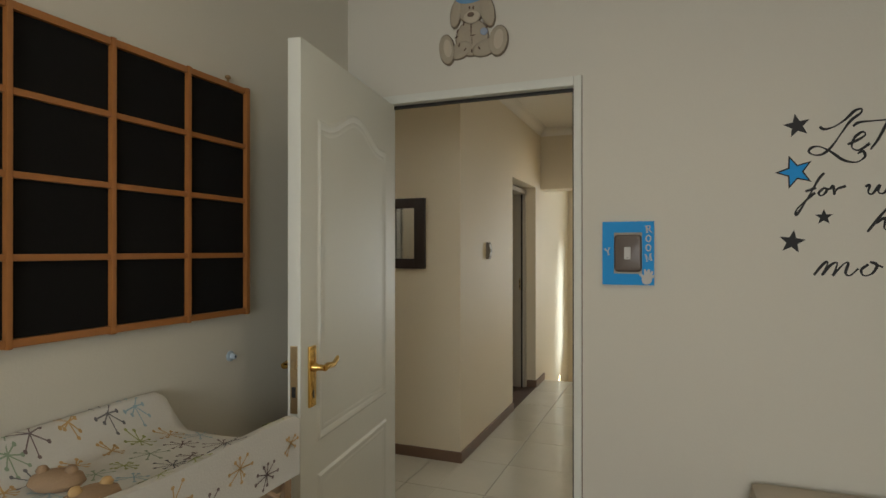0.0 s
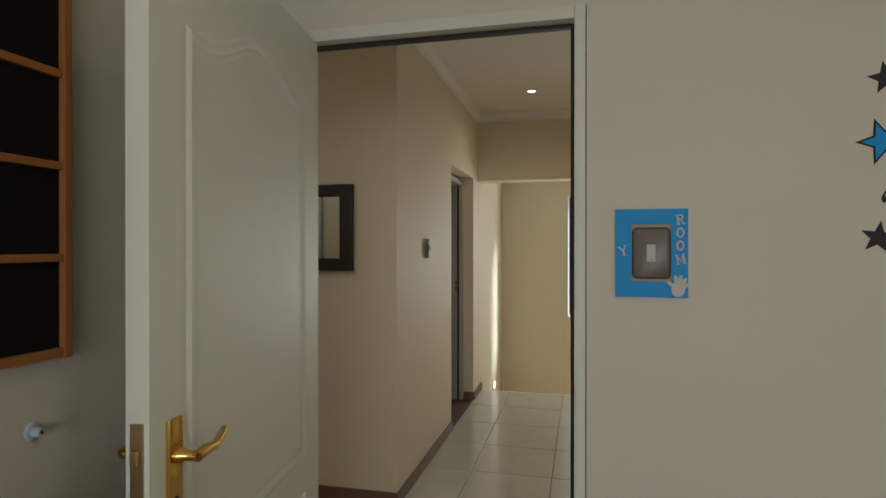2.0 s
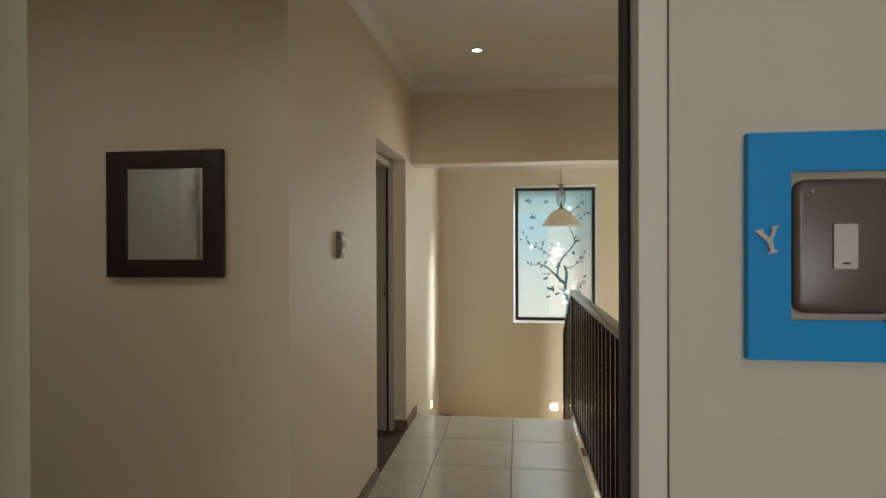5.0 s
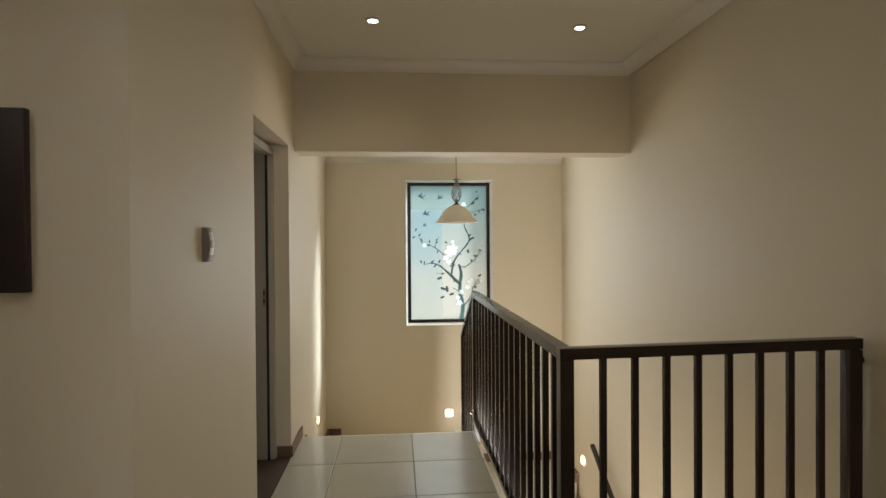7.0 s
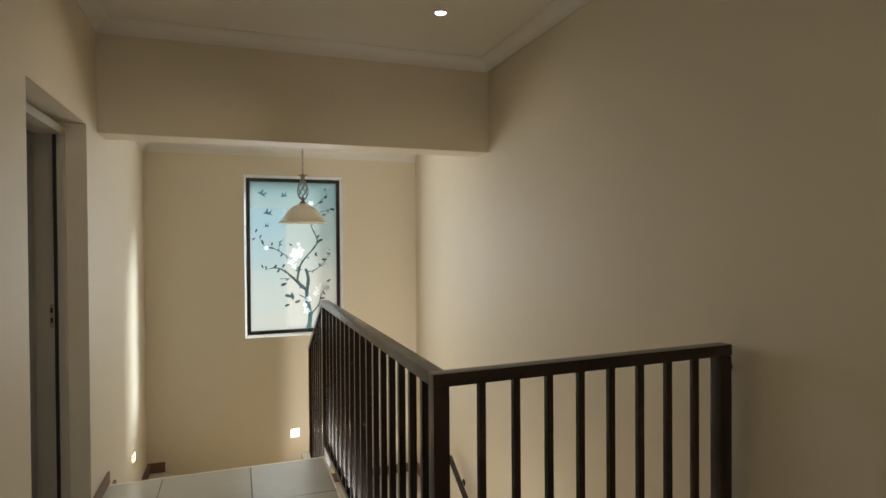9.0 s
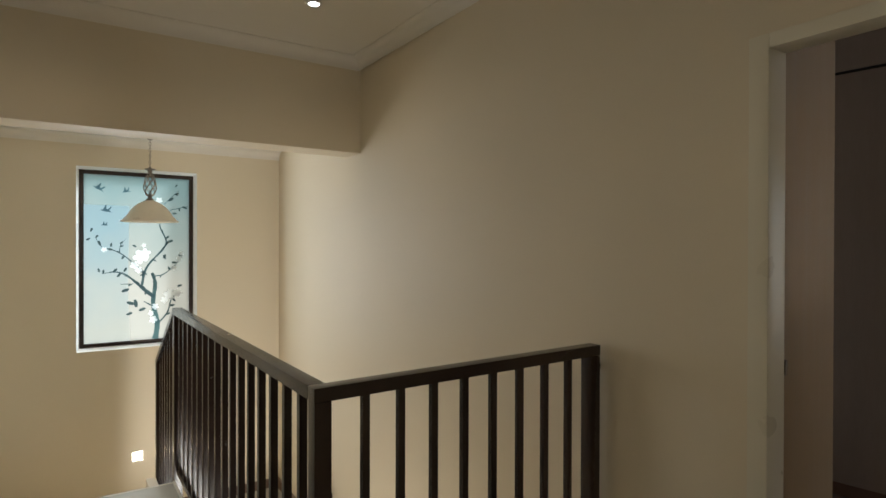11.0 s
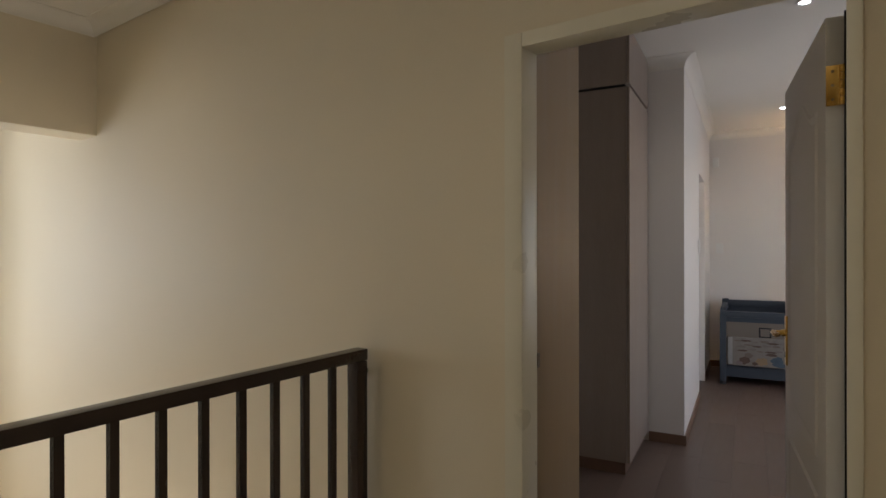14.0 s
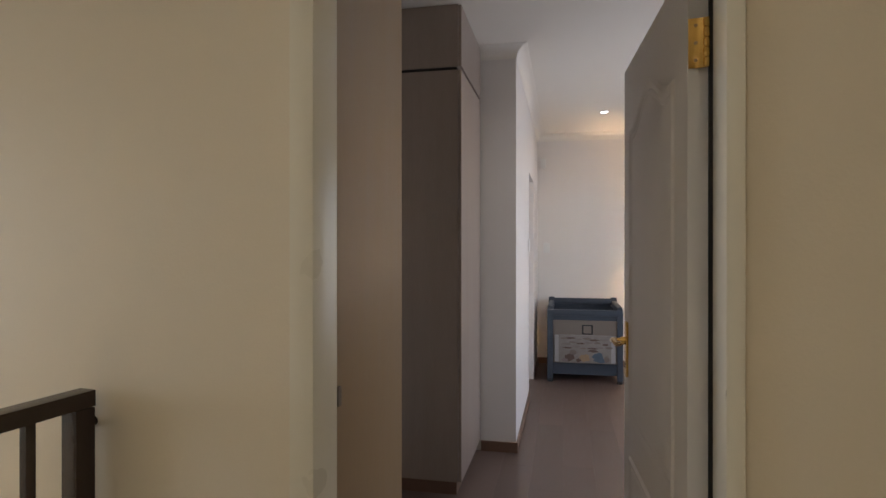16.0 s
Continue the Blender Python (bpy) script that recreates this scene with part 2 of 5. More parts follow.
def tube(bm, path, radius, n=8, closed=False):
    """A round bar along a path; radius may be one number or one a point."""
    path = [Vector(p) for p in path]
    rings, k = [], len(path)
    for i, p in enumerate(path):
        a = path[(i - 1) % k] if closed or i else p
        b = path[(i + 1) % k] if closed or i < k - 1 else p
        t = (b - a).normalized()
        s = t.cross(Vector((0, 0, 1)) if abs(t.z) < 0.9 else Vector((0, 1, 0))).normalized()
        u = s.cross(t)
        r = radius[i] if isinstance(radius, (list, tuple)) else radius
        rings.append([bm.verts.new(p + r * (math.cos(2 * math.pi * j / n) * s + math.sin(2 * math.pi * j / n) * u)) for j in range(n)])
    pairs = list(zip(rings, rings[1:])) + ([(rings[-1], rings[0])] if closed else [])
    for a, b in pairs:
        for i in range(n):
            j = (i + 1) % n
            bm.faces.new((a[i], a[j], b[j], b[i]))
    if not closed:
        bm.faces.new(rings[0][::-1]), bm.faces.new(rings[-1])


def mesh_of(name, bm, mats, smooth=False):
    bmesh.ops.recalc_face_normals(bm, faces=bm.faces)
    me = bpy.data.meshes.new(name)
    bm.to_mesh(me)
    bm.free()
    for m in mats if isinstance(mats, (list, tuple)) else [mats]:
        me.materials.append(m)
    if smooth:
        for p in me.polygons:
            p.use_smooth = True
        me.set_sharp_from_angle(angle=radians(40))
    return me


def part(name, bm, mats, parent=None, label="", smooth=False):
    ob = new(name, mesh_of(name, bm, mats, smooth))
    ob.parent = parent
    return tagged(ob, label)


def setting(name, bm, mats, label, category):
    return tagged(part(name, bm, mats), label, category, kind="structure")


def thing(name, label, category, group="", m=None):
    ob = new(name)
    ob.empty_display_size = 0.1
    if m is not None:
        ob.matrix_world = m
    return tagged(ob, label, category, group)


def wall_x(bm, y0, y1, x0, x1, z0, z1, holes=()):
    """A wall along x with holes (xa, xb, za, zb)."""
    at = x0
    for xa, xb, za, zb in sorted(holes):
        box(bm, (at, y0, z0), (xa, y1, z1))
        if za > z0:
            box(bm, (xa, y0, z0), (xb, y1, za))
        box(bm, (xa, y0, zb), (xb, y1, z1))
        at = xb
    box(bm, (at, y0, z0), (x1, y1, z1))


def wall_y(bm, x0, x1, y0, y1, z0, z1, holes=()):
    at = y0
    for ya, yb, za, zb in sorted(holes):
        box(bm, (x0, at, z0), (x1, ya, z1))
        if za > z0:
            box(bm, (x0, ya, z0), (x1, yb, za))
        box(bm, (x0, ya, zb), (x1, yb, z1))
        at = yb
    box(bm, (x0, at, z0), (x1, y1, z1))


def cove(bm, a, b, z, side, size=0.075, mitre=(0, 0)):
    """A hollow ceiling cornice from a to b under z; side points into the room."""
    a, b, s = Vector((*a, z)), Vector((*b, z)), Vector((*side, 0))
    prof = [(0, 0), (size, 0), (size, -0.004)]
    prof += [(size - (size - 0.004) * math.sin(t), -size + (size - 0.006) * math.cos(t)) for t in (0.12, 0.32, 0.52, 0.72, 0.92, 1.12, 1.32, 1.5)]
    prof += [(0.003, -size - 0.002), (0, -size - 0.002)]
    run = (b - a).normalized()
    rings = [[bm.verts.new(p + s * u + run * k * u + Vector((0, 0, v))) for u, v in prof] for p, k in ((a, mitre[0]), (b, mitre[1]))]
    k = len(prof)
    for i in range(k):
        j = (i + 1) % k
        bm.faces.new((rings[0][i], rings[0][j], rings[1][j], rings[1][i]))
    bm.faces.new(rings[0][::-1]), bm.faces.new(rings[1])


def soften(ob):
    """Shade the curved faces of a cornice smoothly."""
    for p in ob.data.polygons:
        p.use_smooth = True
    ob.data.set_sharp_from_angle(angle=radians(35))
    return ob


# ---- large structure ----
WX, EX = -0.905, 1.515           # hall wall faces
AY0, AY1 = 2.645, 2.715          # wall between nursery and hall
FAR, EDGE = 8.60, 6.70           # stair window wall, landing edge
CEIL_H, CEIL_S = 2.705, 2.335    # hall and stair ceilings
LOW = -2.9

bm = bmesh.new()
box(bm, (-1.05, -2.6, 0), (WX, AY0, 2.70))
setting("wall_nursery_west", bm, PAINT_N, "plain stone-coloured painted nursery wall", "wall")
# unseen wall and window, set back to balance daylight on the nursery walls
bm = bmesh.new()
wall_x(bm, -2.745, -2.6, -1.05, 1.745, 0, 2.70, [(-0.15, 1.50, 0.80, 2.15)])
setting("wall_nursery_south", bm, PAINT_N, "painted nursery wall with a window opening", "wall")
bm = bmesh.new()
box(bm, (1.6, -2.6, 0), (1.745, AY0, 2.70))
setting("wall_nursery_east", bm, PAINT_N, "plain stone-coloured painted nursery wall", "wall")
bm = bmesh.new()
wall_x(bm, AY0, AY1, -3.2, 1.745, 0, 2.75, [(-0.755, 0.092, 0, 2.057), (-2.862, -1.982, 0, 2.057)])
ob = setting("wall_nursery_north", bm, [PAINT_N, PAINT], "painted wall with a doorway between nursery and hall", "wall")
for p in ob.data.polygons:
    if p.normal.y > 0.5 or (abs(p.normal.x) > 0.5 and p.center.y > AY1 - 0.03 and p.area < 0.2):
        p.material_index = 1
bm = bmesh.new()
box(bm, (-3.35, AY0, 0), (-3.2, 4.2, 2.75))
setting("wall_passage_west", bm, PAINT, "plain cream painted wall closing the passage", "wall")
bm = bmesh.new()
box(bm, (-3.2, 4.07, 0), (-1.15, 4.2, 2.75))
box(bm, (-1.15, 4.07, 0), (WX, 5.41, 2.75))
box(bm, (-1.15, 5.41, 2.057), (WX, 6.33, 2.75))
prism(bm, [(-1.15, 6.33), (WX, 6.33), (-0.95, FAR), (-1.2, FAR)], LOW, 2.75)
setting("wall_hall_west", bm, PAINT, "cream painted hall wall with a deep door reveal", "wall")
bm = bmesh.new()
wall_x(bm, FAR, FAR + 0.24, -1.2, 1.85, LOW, 2.75, [(-0.103, 0.831, 0.525, 2.078)])
setting("wall_stair_north", bm, PAINT, "cream painted stair wall with a tall window", "wall")
bm = bmesh.new()
wall_y(bm, EX, 1.70, AY1, 4.40, 0, 2.75, [(3.018, 3.885, 0, 2.037)])
prism(bm, [(EX, 4.40), (1.75, 4.40), (1.75, 6.6), (1.528, 6.6)], LOW, 2.75)
prism(bm, [(1.528, 6.6), (1.85, 6.6), (1.85, FAR), (1.59, FAR)], LOW, 2.75)
setting("wall_hall_east", bm, PAINT, "cream painted hall wall beside the stair", "wall")
bm = bmesh.new()
box(bm, (-0.96, 6.606, 2.060), (1.56, 6.84, 2.75), 0.006)
setting("beam", bm, PAINT, "deep cream painted beam across the stair head", "beam")
bm = bmesh.new()
box(bm, (-3.2, AY1, CEIL_H), (EX, 6.606, 2.85))
for a, b, s in (((WX, 4.07), (WX, 6.606), (1, 0)), ((WX, 6.606), (EX, 6.606), (0, -1)), ((EX, 6.606), (EX, AY1), (-1, 0)), ((-3.2, 4.07), (WX, 4.07), (0, -1)), ((-3.2, AY1), (EX, AY1), (0, 1))):
    cove(bm, a, b, CEIL_H, s)
soften(setting("ceiling_hall", bm, CEIL, "white painted hall ceiling with a coved cornice", "ceiling"))
bm = bmesh.new()
box(bm, (-1.2, 6.84, CEIL_S), (1.85, FAR, 2.75))
cove(bm, (-0.95, FAR), (1.59, FAR), CEIL_S, (0, -1))
cove(bm, (-0.92, 6.84), (-0.95, FAR), CEIL_S, (1, 0))
soften(setting("ceiling_stair", bm, CEIL, "white painted stair ceiling with a coved cornice", "ceiling"))
bm = bmesh.new()
box(bm, (-1.05, -2.745, 2.70), (1.745, AY0, 2.85))
setting("ceiling_nursery", bm, CEIL, "white painted nursery ceiling", "ceiling")
# unseen floor, coloured tan to dim and warm the light it bounces
bm = bmesh.new()
box(bm, (-1.05, -2.745, -0.15), (1.745, AY1, 0.0))
setting("floor_nursery", bm, TAN, "plain unseen nursery floor, tan to warm the bounced light", "floor")

# landing slab under the tiles
bm = bmesh.new()
prism(bm, [(-3.2, AY1), (EX, AY1), (EX, 4.42), (0.36, 4.42), (0.36, EDGE), (WX, EDGE), (WX, 4.07), (-3.2, 4.07)], -0.25, -0.006)
floor_hall = setting("floor_hall", bm, GROUT, "cream ceramic tiled landing with grey grout joints", "floor")
bm = bmesh.new()
box(bm, (0.30, 4.42, LOW), (0.36, 7.54, -0.25))
# opening cut only to let the added stair-foot lamp through
wall_x(bm, 4.30, 4.42, 0.30, EX, LOW, -0.25, [(0.48, 1.40, LOW, -0.75)])
setting("wall_stair_spine", bm, PAINT, "cream painted wall between the stair flights", "wall")
bm = bmesh.new()
box(bm, (-1.0, 4.30, LOW - 0.1), (1.85, FAR, LOW))
setting("floor_lower", bm, GROUT, "lower hall floor at the stair foot", "floor")

# room behind the hall door
bm = bmesh.new()
box(bm, (-3.0, 6.40, 0), (-1.15, 6.5, 2.75))
box(bm, (-3.1, 4.2, 0), (-3.0, 6.5, 2.75))
box(bm, (-3.0, 4.2, 2.70), (-1.15, 6.4, 2.75))
box(bm, (-3.2, 4.2, 0), (-3.1, 4.3, 2.75))
setting("wall_side_room", bm, PAINT_B, "plain walls and floor of a dim side room", "wall")
bm = bmesh.new()
box(bm, (-3.0, 4.2, -0.15), (-0.91, 6.4, -0.002))
setting("floor_side_room", bm, LAMINATE, "dark laminate floor of the side room", "floor")
bm = bmesh.new()
box(bm, (-3.0, 6.388, -0.002), (-1.15, 6.40, 0.075))
setting("baseboard", bm, SKIRT, "brown tile skirting in the side room", "skirting")


def skirting(name, runs, h=0.072):
    bm = bmesh.new()
    for a, b in runs:
        box(bm, (*a, 0.0), (*b, h), 0.003)
    return setting(name, bm, SKIRT, "brown ceramic skirting along the wall", "skirting")


skirting("baseboard_west", [((WX, 4.058), (WX + 0.012, 5.41)), ((WX - 0.09, 6.318), (WX + 0.012, 6.33)), ((WX, 6.33), (WX + 0.012, 6.74)), ((-3.2, 4.058), (WX, 4.07)), ((WX - 0.09, 5.41), (WX, 5.422))])
skirting("baseboard_east", [((EX - 0.012, AY1), (EX, 3.018)), ((EX - 0.012, 3.885), (EX, 4.42))])
skirting("baseboard_south", [((-1.88, AY1), (-0.755, AY1 + 0.012)), ((-3.2, AY1), (-2.864, AY1 + 0.012)), ((0.080, AY1), (EX - 0.012, AY1 + 0.012))])

# ---- the stair ----
RISE = 0.16
stair = thing("staircase", "cream tiled winder staircase going down", "staircase")


def tread(plan, z, name="tread"):
    bm = bmesh.new()
    prism(bm, plan, z - 0.03, z)
    bmesh.ops.bevel(bm, geom=[e for e in bm.edges if all(abs(v.co.z - z) < 1e-5 for v in e.verts)], offset=0.006, segments=2, affect="EDGES")
    part(name, bm, TILE, stair)
    bm = bmesh.new()
    prism(bm, plan, z - 0.40, z - 0.031)
    part("riser", bm, TILE, stair)


for i in range(3):
    y = EDGE + 0.28 * i
    tread([(-0.925, y), (0.36, y), (0.36, y + 0.29), (-0.925, y + 0.29)], -RISE * (i + 1))
tread([(-0.94, 7.54), (0.36, 7.54), (-0.80, FAR), (-0.95, FAR)], -4 * RISE, "winder")
tread([(0.36, 7.54), (0.36, FAR), (-0.80, FAR)], -5 * RISE, "winder")
tread([(0.36, 7.54), (1.55, 7.98), (1.59, FAR), (0.36, FAR)], -6 * RISE, "winder")
tread([(0.36, 7.54), (1.55, 7.54), (1.55, 7.98)], -7 * RISE, "winder")
for i in range(6):
    y = 7.54 - 0.28 * i
    tread([(0.36, y - 0.29), (1.52, y - 0.29), (1.52, y), (0.36, y)], -RISE * (8 + i))
bm = bmesh.new()
box(bm, (-0.945, FAR - 0.012, -0.64), (-0.80, FAR, -0.55), 0.003)
box(bm, (-0.80, FAR - 0.012, -0.80), (0.36, FAR, -0.71), 0.003)
box(bm, (0.36, FAR - 0.012, -0.96), (1.585, FAR, -0.87), 0.003)
box(bm, (-0.942, 7.54, -0.64), (-0.925, FAR - 0.012, -0.55), 0.003)
prism(bm, [(1.545, 7.98), (1.572, 7.98), (1.590, FAR - 0.012), (1.567, FAR - 0.012)], -0.96, -0.87)
for i in range(3):
    y = EDGE + 0.28 * i
    box(bm, (-0.928, y, -RISE * (i + 1)), (-0.902, y + 0.28, -RISE * (i + 1) + 0.09), 0.003)
for i in range(6):
    y = 7.54 - 0.28 * i
    box(bm, (1.503, y - 0.28, -RISE * (8 + i)), (1.555, y, -RISE * (8 + i) + 0.09), 0.003)
setting("baseboard_stair", bm, SKIRT, "brown stepped skirting following the stair", "skirting")
# nosing strips along the landing edge
bm = bmesh.new()
box(bm, (0.352, 4.42, -0.05), (0.366, EDGE + 0.02, 0.004), 0.003)
box(bm, (WX + 0.012, EDGE, -0.04), (0.352, EDGE + 0.02, 0.0), 0.004)
setting("trim", bm, ENAMEL_C, "pale edge trim along the landing", "trim")

# ---- doors ----


def moulding(bm, path, face, out, width=0.042, height=0.0055):
    """A closed raised bead following path (x, z) on the plane y = face; out: +1 or -1."""
    k = len(path)
    rings = []
    for i in range(k):
        p, a, b = Vector(path[i]), Vector(path[i - 1]), Vector(path[(i + 1) % k])
        n = ((p - a).normalized() + (b - p).normalized()).normalized()
        s = Vector((-n.y, n.x))
        stretch = 1 / max(0.5, (p - a).normalized().dot(n))
        ring = []
        for u, h in ((-0.5, -0.001), (-0.30, 1.0), (-0.05, 0.75), (0.12, 0.1), (0.3, 0.5), (0.5, -0.001)):
            q = p + s * u * width * stretch
            ring.append(bm.verts.new((q.x, face + out * h * height, q.y)))
        rings.append(ring)
    for i in range(k):
        a, b = rings[i], rings[(i + 1) % k]
        for j in range(len(a) - 1):
            bm.faces.new((a[j], a[j + 1], b[j + 1], b[j]))


def panel_paths(w, h, drop=0.23):
    x0, x1 = 0.125, w - 0.125
    low = [(x0, 0.16), (x1, 0.16), (x1, 0.72), (x0, 0.72)]
    top, n = h - drop, 18
    arch = []
    for i in range(n + 1):
        u = i / n
        arch.append((x1 + (x0 - x1) * u, top + 0.075 * (0.5 - 0.5 * math.cos(2 * math.pi * min(1, max(0, (u - 0.08) / 0.84))))))
    return [low, [(x0, 0.86), (x1, 0.86)] + arch]


def lever(parent, x, y, out, z=1.07):
    """A brass backplate with its lever and keyhole, on the face y."""
    bm = bmesh.new()
    ys = sorted((y, y + out * 0.008))
    box(bm, (x - 0.02, ys[0], z - 0.115), (x + 0.02, ys[1], z + 0.062), 0.004)
    plate = part("backplate", bm, BRASS, parent, "polished brass backplate", True)
    bm = bmesh.new()
    lathe(bm, [(0.013, 0.0), (0.013, 0.018), (0.009, 0.024), (0.009, 0.045)], (x, y, z), 14, Matrix.Rotation(radians(-90 * out), 4, "X"))
    yy = y + out * 0.045
    tube(bm, [(x + 0.004, yy, z), (x - 0.02, yy, z + 0.003), (x - 0.06, yy - out * 0.002, z - 0.002), (x - 0.095, yy - out * 0.008, z + 0.006), (x - 0.112, yy - out * 0.012, z + 0.012)], [0.010, 0.010, 0.0085, 0.0075, 0.005], 10)
    part("lever", bm, BRASS, plate, "polished brass lever", True)
    bm = bmesh.new()
    ks = sorted((y + out * 0.0078, y + out * 0.0092))
    box(bm, (x - 0.003, ks[0], z - 0.088), (x + 0.003, ks[1], z - 0.068))
    part("keyhole", bm, BLACK, plate, "dark keyhole")


def door_leaf(name, m, w, h, label, faces=(1, -1), handle=True, t=0.040, paint=None, drop=0.23, grip=1.07):
    door = thing(name, label, "door", m=m)
    bm = bmesh.new()
    box(bm, (0, -t / 2, 0.008), (w, t / 2, h), 0.002)
    for f in faces:
        for path in panel_paths(w, h, drop):
            moulding(bm, path, f * t / 2, f)
    part("leaf", bm, paint or ENAMEL, door, "", True)
    if handle:
        for f in faces:
            lever(door, w - 0.062, f * t / 2, f, grip)
        bm = bmesh.new()
        box(bm, (w - 0.001, -0.011, 0.950), (w + 0.0025, 0.011, 1.140), 0.001)
        lockplate = part("lock_plate", bm, DULLBRASS, door, "worn brass lock plate on the edge")
        bm = bmesh.new()
        box(bm, (w + 0.002, -0.007, 1.075), (w + 0.010, 0.007, 1.10), 0.003)
        part("latch", bm, DULLBRASS, lockplate)
        bm = bmesh.new()
        box(bm, (w + 0.0022, -0.006, 0.995), (w + 0.0034, 0.006, 1.025))
        part("bolt", bm, BLACK, lockplate)
    return door


def hinge(parent, x, y, z, side=-1):
    """A brass butt hinge; side: the way along y that its plate lies from the knuckle."""
    bm = bmesh.new()
    ys = sorted((y + side * 0.034, y + side * 0.004))
    box(bm, (x - 0.002, ys[0], z - 0.05), (x + 0.002, ys[1], z + 0.05), 0.0008)
    plate = part("hinge", bm, BRASS, parent, "polished brass hinge", True)
    for k in range(5):
        bm = bmesh.new()
        zz = z - 0.05 + 0.02 * k
        lathe(bm, [(0.0055, zz + 0.0008), (0.0065, zz + 0.002), (0.0065, zz + 0.018), (0.0055, zz + 0.0192)], (x, y, 0), 12)
        part("knuckle", bm, BRASS, plate, "", True)
    for dz in (-0.035, 0.0, 0.035):
        bm = bmesh.new()
        lathe(bm, [(0.004, 0), (0.003, 0.0012)], (x - 0.002, y + side * 0.020, z + dz), 8, Matrix.Rotation(radians(-90), 4, "Y"))
        part("screw", bm, DULLBRASS, plate)
    return plate


# nursery door frame: hall side edge carries a dark seal
frame_n = tagged(thing("door_frame_1", "white painted door frame with a dark seal", "door frame"), kind="structure")
Y0, Y1 = AY0 - 0.005, AY1 + 0.007
for name, a, b in (("jamb", (-0.755, Y0, 0), (-0.715, Y1, 2.057)), ("jamb", (0.060, Y0, 0), (0.089, Y1, 2.057)), ("head", (-0.715, Y0, 2.022), (0.060, Y1, 2.057))):
    bm = bmesh.new()
    box(bm, a, b, 0.004)
    part(name, bm, ENAMEL, frame_n, smooth=True)
for a, b in (((0.050, 2.679, 0), (0.060, 2.701, 2.022)), ((-0.715, 2.675, 2.012), (0.050, 2.701, 2.022))):
    bm = bmesh.new()
    box(bm, a, b, 0.003)
    part("seal", bm, BLACK, frame_n, "dark brown seal strip")
# brown strip puts the shade of the groove beside the jamb into colour
bm = bmesh.new()
box(bm, (0.089, AY0 + 0.002, 0), (0.092, AY0 + 0.010, 2.057))
part("groove_strip", bm, SKIRT, frame_n, "dark strip giving the groove beside the frame its shade")

NURSERY_LEAF = pose(-0.695, 2.630, 0, 0, 0, -82.6)
door_leaf("door_1", NURSERY_LEAF, 0.80, 2.012, "white two-panel door standing open into the nursery")

# bedroom door frame and leaf
frame_b = tagged(thing("door_frame_2", "cream painted door frame", "door frame"), kind="structure")
for name, a, b in (("jamb", (1.503, 3.018, 0), (1.722, 3.047, 2.037)), ("jamb", (1.503, 3.826, 0), (1.602, 3.885, 2.037)), ("head", (1.503, 3.047, 1.994), (1.600, 3.826, 2.037))):
    bm = bmesh.new()
    box(bm, a, b, 0.005)
    part(name, bm, ENAMEL_C, frame_b, smooth=True)
bm = bmesh.new()
box(bm, (1.604, 3.824, 1.035), (1.618, 3.832, 1.08), 0.002)
part("strike_plate", bm, PEWTER, frame_b, "dark strike plate")
# black filler strip stands in for the shadow gap between leaf and jamb
bm = bmesh.new()
box(bm, (1.7225, 3.036, 0), (1.7325, 3.0545, 1.985))
part("seal", bm, BLACK, frame_b, "black strip standing in for the shaded hinge gap")
bm = bmesh.new()
prism(bm, [(1.6025, 3.829), (2.345, 4.000), (2.345, 4.018), (1.6025, 3.880)], 0.0, 2.030)
prism(bm, [(1.715, 3.858), (2.345, 4.000), (2.345, 4.018), (1.715, 3.885)], 2.030, 2.765)
setting("trim_lining", bm, LINING, "glossy brown laminate end panel beside the doorway", "panel")
LEAF_B = pose(1.733, 3.0735, 0, 0, 0, 11.6)
door_b = door_leaf("door_2", LEAF_B, 0.762, 1.978, "white panelled door standing open into the bedroom", paint=ENAMEL_B, grip=1.095)
for z in (1.805, 0.2):
    hinge(frame_b, 1.7255, 3.058, z, 1)

# hall side door frame: the leaf swings away inside
frame_h = tagged(thing("door_frame_3", "pale painted door frame deep in a plaster reveal", "door frame"), kind="structure")
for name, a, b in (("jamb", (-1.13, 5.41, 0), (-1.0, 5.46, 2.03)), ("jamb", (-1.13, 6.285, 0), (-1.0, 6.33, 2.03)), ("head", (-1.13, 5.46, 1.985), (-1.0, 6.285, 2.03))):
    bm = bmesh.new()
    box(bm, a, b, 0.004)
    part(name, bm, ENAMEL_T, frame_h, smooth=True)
bm = bmesh.new()
box(bm, (-1.045, 6.272, 0), (-1.030, 6.285, 1.985), 0.002)
part("seal", bm, BLACK, frame_h, "dark seal strip")
bm = bmesh.new()
box(bm, (-1.068, 6.281, 1.0), (-1.050, 6.2865, 1.12), 0.001)
strike = part("strike_plate", bm, DULLBRASS, frame_h, "worn brass strike plate")
for z in (1.025, 1.075):
    bm = bmesh.new()
    box(bm, (-1.064, 6.279, z), (-1.054, 6.2812, z + 0.025))
    part("strike_hole", bm, BLACK, strike, "dark latch hole")
door_leaf("door_3", pose(-1.17, 5.47, 0, 0, 0, 186), 0.80, 1.98, "white panelled door swung wide into the side room")

# closed door on the passage side, seen in the mirror
frame_p = tagged(thing("door_frame_4", "white painted door frame", "door frame"), kind="structure")
for name, a, b in (("jamb", (-2.862, Y0, 0), (-2.822, Y1, 2.057)), ("jamb", (-2.022, Y0, 0), (-1.982, Y1 + 0.008, 2.057)), ("head", (-2.822, Y0, 2.018), (-2.022, Y1, 2.057))):
    bm = bmesh.new()
    box(bm, a, b, 0.004)
    part(name, bm, ENAMEL, frame_p, smooth=True)
